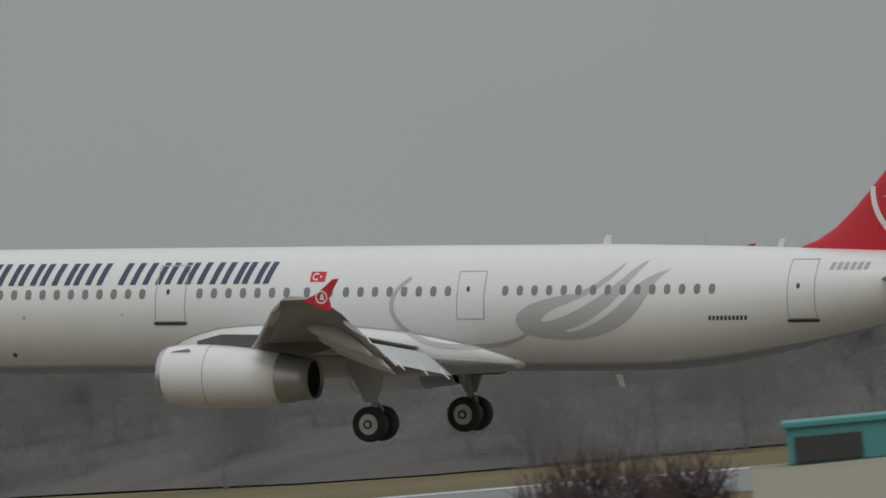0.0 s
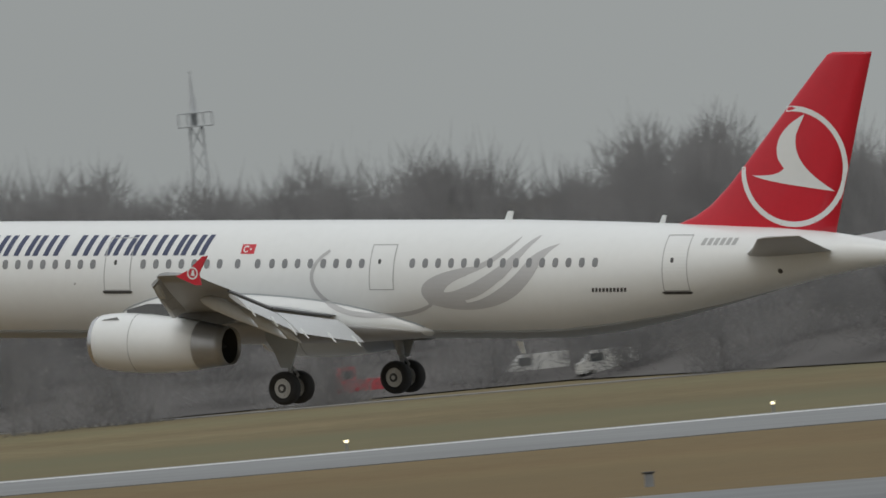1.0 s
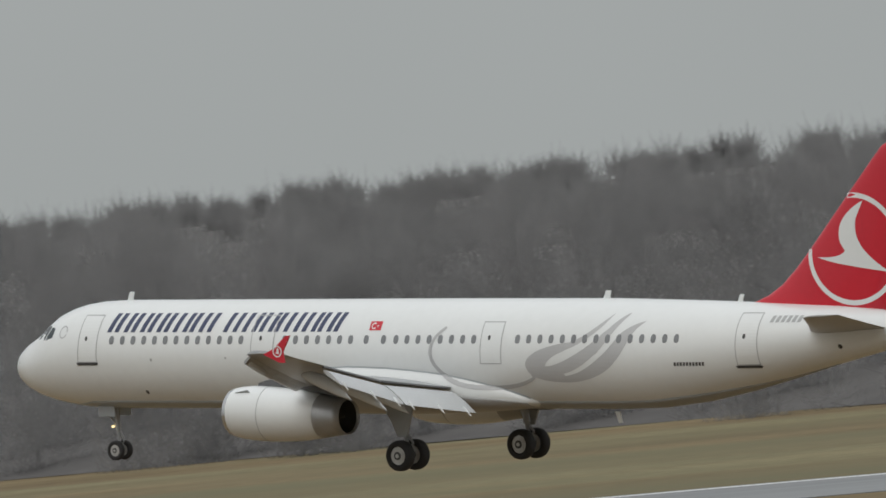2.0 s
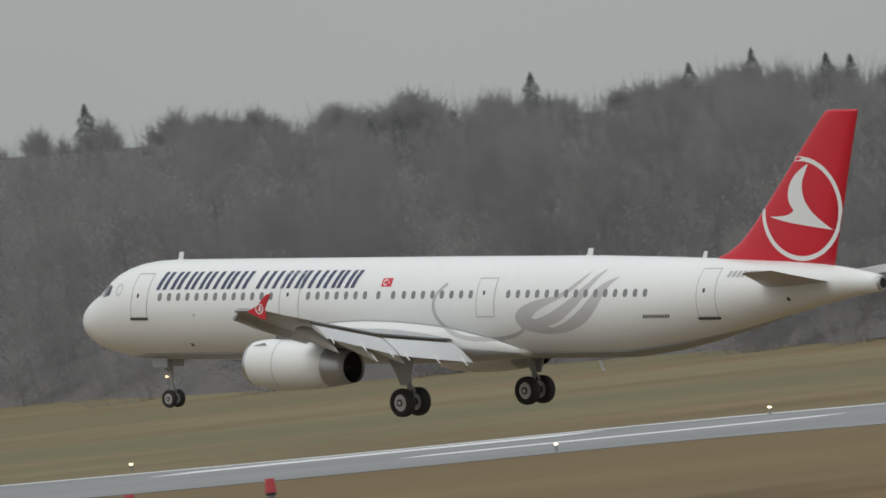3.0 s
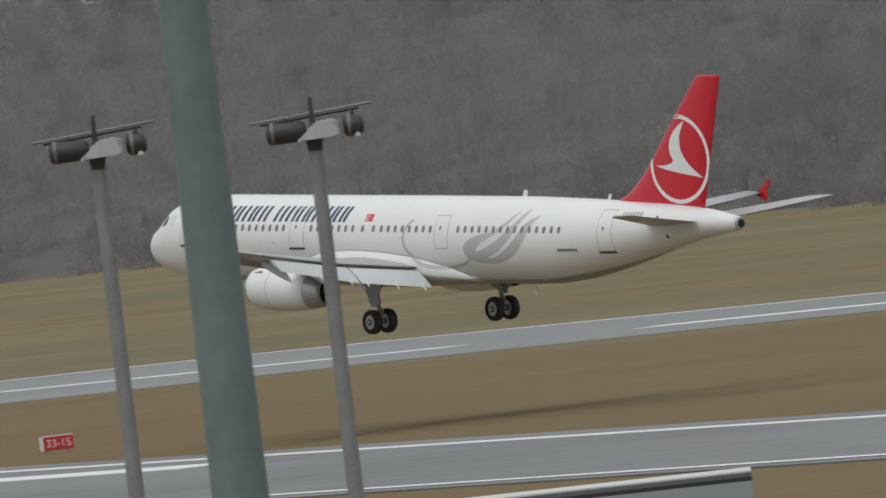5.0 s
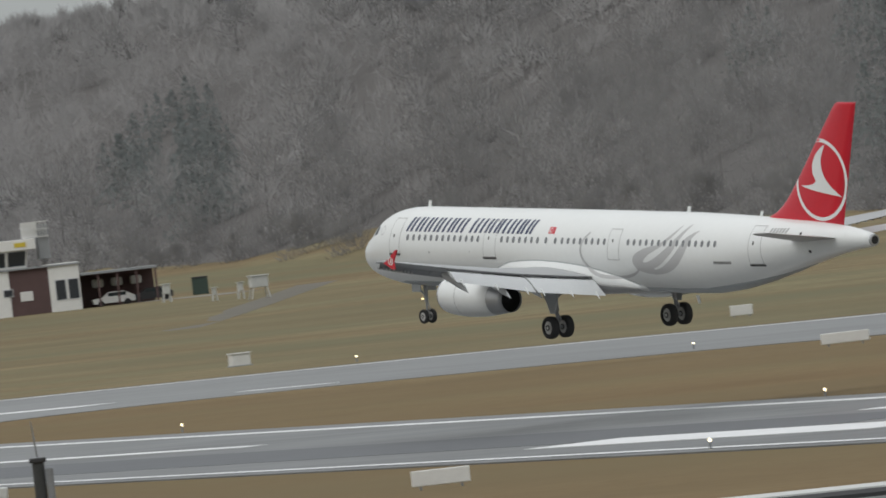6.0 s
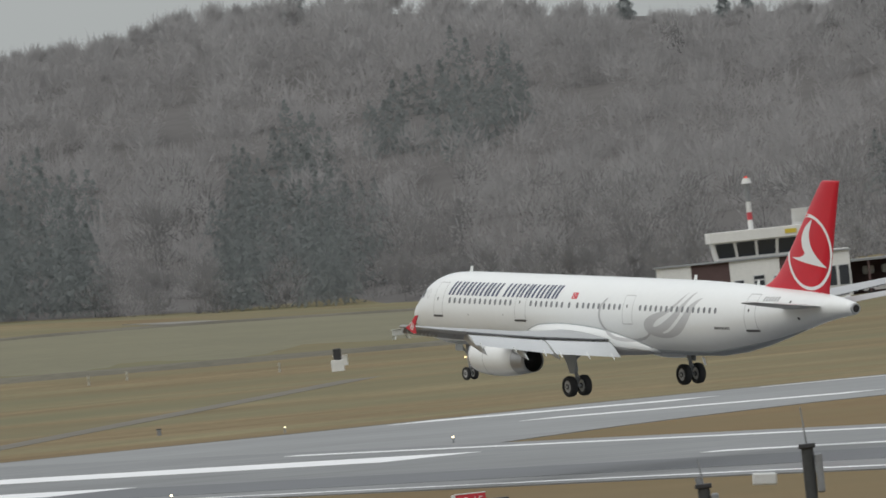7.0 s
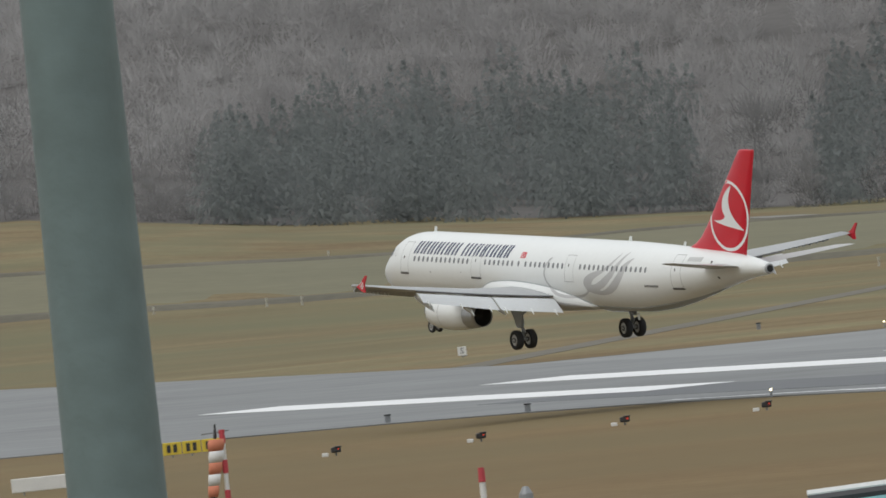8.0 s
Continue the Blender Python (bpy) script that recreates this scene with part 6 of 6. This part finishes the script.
def red_post(pan, d, top, r=0.048):
    q = polar(pan, d)
    p = empty("obstruction_post", facing(q.x, q.y, 0), "thin grey post with a red obstruction lamp", "post", "obstruction posts")
    part("post", rod(bm_new(), (0, 0, 0), (0, 0, top - 0.14), r, r * 0.85, 10), M_STEEL, p)
    part("lamp", rod(bm_new(), (0, 0, top - 0.14), (0, 0, top), r * 1.25, r * 0.95, 12), M_OBSRED, p)
    part("socket", rod(bm_new(), (0, 0, top - 0.17), (0, 0, top - 0.14), r * 1.1, r * 1.1, 12), M_BLACK, p)


red_post(44.33, 150, 7.05)
red_post(43.795, 150, 7.05)


def white_red_post(pan, d, top):
    q = polar(pan, d)
    p = empty("sleeve_post", facing(q.x, q.y, 0), "white marker post with a red cap", "post", "sleeve posts")
    part("post", rod(bm_new(), (0, 0, 0), (0, 0, top - 0.4), 0.10, 0.09, 10), M_OBSWHITE, p)
    part("cap", rod(bm_new(), (0, 0, top - 0.4), (0, 0, top), 0.11, 0.09, 10), M_OBSRED, p)


def banded_post(pan, d, top):
    q = polar(pan, d)
    p = empty("banded_post", facing(q.x, q.y, 0), "red and white banded post with a red lamp", "post")
    for k in range(8):
        part("band", rod(bm_new(), (0, 0, max(0, top - 0.12 - 0.44 * (k + 1))), (0, 0, top - 0.12 - 0.44 * k), 0.085, 0.08, 12), M_OBSWHITE if k % 2 else M_OBSRED, p)
    part("shaft", rod(bm_new(), (0, 0, 0), (0, 0, top - 3.5), 0.1, 0.09, 12), M_STEEL, p)
    part("lamp", rod(bm_new(), (-0.03, 0, top - 0.12), (-0.03, 0, top), 0.03, 0.022, 10), M_OBSRED, p)
    part("bracket", rod(bm_new(), (-0.16, 0, top - 0.62), (-0.05, 0, top - 0.60), 0.014, 0.012, 8), M_TRIMW, p)


banded_post(40.855, 150, 7.2)
white_red_post(58.49, 420, 2.35)
white_red_post(58.75, 420, 1.35)
white_red_post(60.38, 420, 2.2)
q = polar(60.22, 420)
gs = empty("grey_stub", facing(q.x, q.y, 0), "grey capped concrete stub in the grass", "post")
part("body", rod(bm_new(), (0, 0, 0), (0, 0, 1.35), 0.22, 0.2, 12), M_ROOFD, gs)
part("cap", rod(bm_new(), (0, 0, 1.35), (0, 0, 1.55), 0.2, 0.08, 12), M_STEEL, gs)


def fitting(pan, d, top, whip=0.0, arm=0.0, cctv=False):
    q = polar(pan, d)
    p = empty("equipment_post", facing(q.x, q.y, 0), "dark equipment post with aerial and fittings", "post", "equipment posts")
    part("post", rod(bm_new(), (0, 0, 0), (0, 0, top), 0.075, 0.065, 12), M_HOUSING, p)
    part("cap", box(bm_new(), -0.09, 0.09, -0.08, 0.08, top - 0.02, top + 0.03, 0.01), M_BLACK, p)
    if whip:
        part("whip_aerial", rod(bm_new(), (0, 0, top), (-0.03, 0, top + whip), 0.012, 0.006, 6), M_STEEL, p)
        part("side_box", box(bm_new(), 0.07, 0.15, -0.05, 0.08, top - 0.5, top - 0.08, 0.02), M_STEEL, p)
    if arm:
        part("arm", rod(bm_new(), (0.05, 0, top - 0.20), (0.05 + arm, 0, top - 0.17), 0.014, 0.010, 6), M_STEEL, p)
        part("side_box", box(bm_new(), -0.13, -0.07, -0.05, 0.05, top - 0.4, top - 0.06, 0.01), M_STEEL, p)
    if cctv:
        part("camera_housing", box(bm_new(), -0.02, 0.24, -0.10, 0.06, top - 0.02, top + 0.11, 0.02, Matrix.Translation((0, 0, 0)) @ Matrix.Rotation(0.08, 4, "Y")), M_TRIMW, p)
        part("bracket", rod(bm_new(), (0, 0, top - 0.1), (-0.06, 0, top + 0.1), 0.03, 0.03, 8), M_STEEL, p)


fitting(56.845, 160, 7.05, whip=0.42)
fitting(57.25, 160, 6.74, whip=0.30, cctv=True)
fitting(58.02, 160, 6.82, arm=0.42)


def windsock():
    q = polar(61.37, 250)
    w = empty("windsock", facing(q.x, q.y, 0), "orange and white windsock hanging slack from its mast", "windsock")
    part("mast", rod(bm_new(), (0.12, 0, 0), (0.12, 0, 6.05), 0.045, 0.04, 10), M_OBSWHITE, w)
    for k in range(5):
        part("mast_band", rod(bm_new(), (0.12, 0, 4.0 + 0.5 * k), (0.12, 0, 4.22 + 0.5 * k), 0.05, 0.05, 10), M_OBSRED, w)
    m_or = mat("orange_cloth", (0.55, 0.20, 0.12), 0.85, vary=0.12, scale=3)
    for k in range(5):
        z1, z0 = 6.07 - 0.19 * k, 6.07 - 0.19 * (k + 1)
        rings = [[(x + r * math.cos(t) * (1 + 0.12 * math.sin(3 * t + k)), -0.05 + r * 0.8 * math.sin(t), z) for t in [2 * math.pi * i / 16 for i in range(16)]] for z, x, r in ((z1, 0.02 - 0.028 * k, 0.13 - 0.010 * k), ((z0 + z1) / 2, 0.006 - 0.028 * k, 0.137 - 0.012 * k), (z0, -0.008 - 0.028 * k, 0.12 - 0.010 * k))]
        part("sleeve", ring_loft(bm_new(), rings), M_OBSWHITE if k % 2 else m_or, w, smooth=True)
    part("sleeve_mouth", rod(bm_new(), (-0.13, -0.05, 5.06), (-0.15, -0.05, 5.12), 0.07, 0.075, 12), M_BLACK, w)
    part("vane_arm", rod(bm_new(), (-0.22, 0, 6.17), (0.24, 0, 6.20), 0.012, 0.012, 6), M_STEEL, w)
    part("vane", rod(bm_new(), (0.0, 0, 6.08), (0.02, 0, 6.32), 0.03, 0.015, 8), M_BLACK, w)


windsock()

# rooftop block, beige wall and a bare tree beyond the terrace
roof_a = roof_block(22.6, 23.80, 180, 140, 5.95, 5.93, "service_block", "beige service block with a teal plant housing on top", M_BEIGE, M_BEIGE, False)
q = polar(23.40, 178)
tb = empty("plant_housing", facing(q.x, q.y, 5.93), "teal metal plant housing on a flat roof", "housing")
part("body", box(bm_new(), -0.78, 1.6, 0, 1.5, 0, 0.48, 0.03), M_TEALD, tb)
part("grille", box(bm_new(), -0.70, 0.10, -0.03, 0.01, 0.03, 0.34, 0.01), M_HOUSING, tb)
part("lid", box(bm_new(), -0.84, 1.66, -0.05, 1.55, 0.44, 0.52, 0.02), M_TEALD, tb)
q = polar(23.62, 139.9)
part("wall_window", box(bm_new(), -0.35, 0.35, -0.04, 0.02, 5.3, 5.62, 0.01, facing(q.x, q.y, 0)), M_GLASS, roof_a)
roof_w = roof_block(25.6, 26.95, 180, 150, 5.80, 5.74, "flat_roof_block", "block with a pale flat roof", M_TRIMW, M_BEIGE, False)
bush = []
for k in range(4):
    w_ = polar(24.03 + 0.17 * k, 168 + 2 * k)
    bush.append(bare_tree(Vector((w_.x, w_.y, 0)), 7.35 - 0.2 * (k % 2), 1.5, 0.45, 5200, 0.011, 0.40))
hedge = loose("bare_shrub", np.concatenate(bush), mat("red_brown_twigs", (0.10, 0.07, 0.065), 0.9, vary=0.2, scale=0.5))
tagged(hedge, "bare red-brown winter shrubs beside the beige block", "shrub", kind="stuff")


def to_metres():
    """Everything but the airliner, from plan units to metres about the plan's origin."""
    size = Matrix.Scale(PLAN, 4)
    for ob in bpy.context.scene.objects:
        if ob.parent is None and ob.type in ("MESH", "EMPTY", "FONT") and ob is not airliner:
            ob.matrix_basis = size @ ob.matrix_basis


to_metres()


def motions():
    walk(airliner, [(0.5 * i, flight_pose(0.5 * i)) for i in range(17)])


motions()
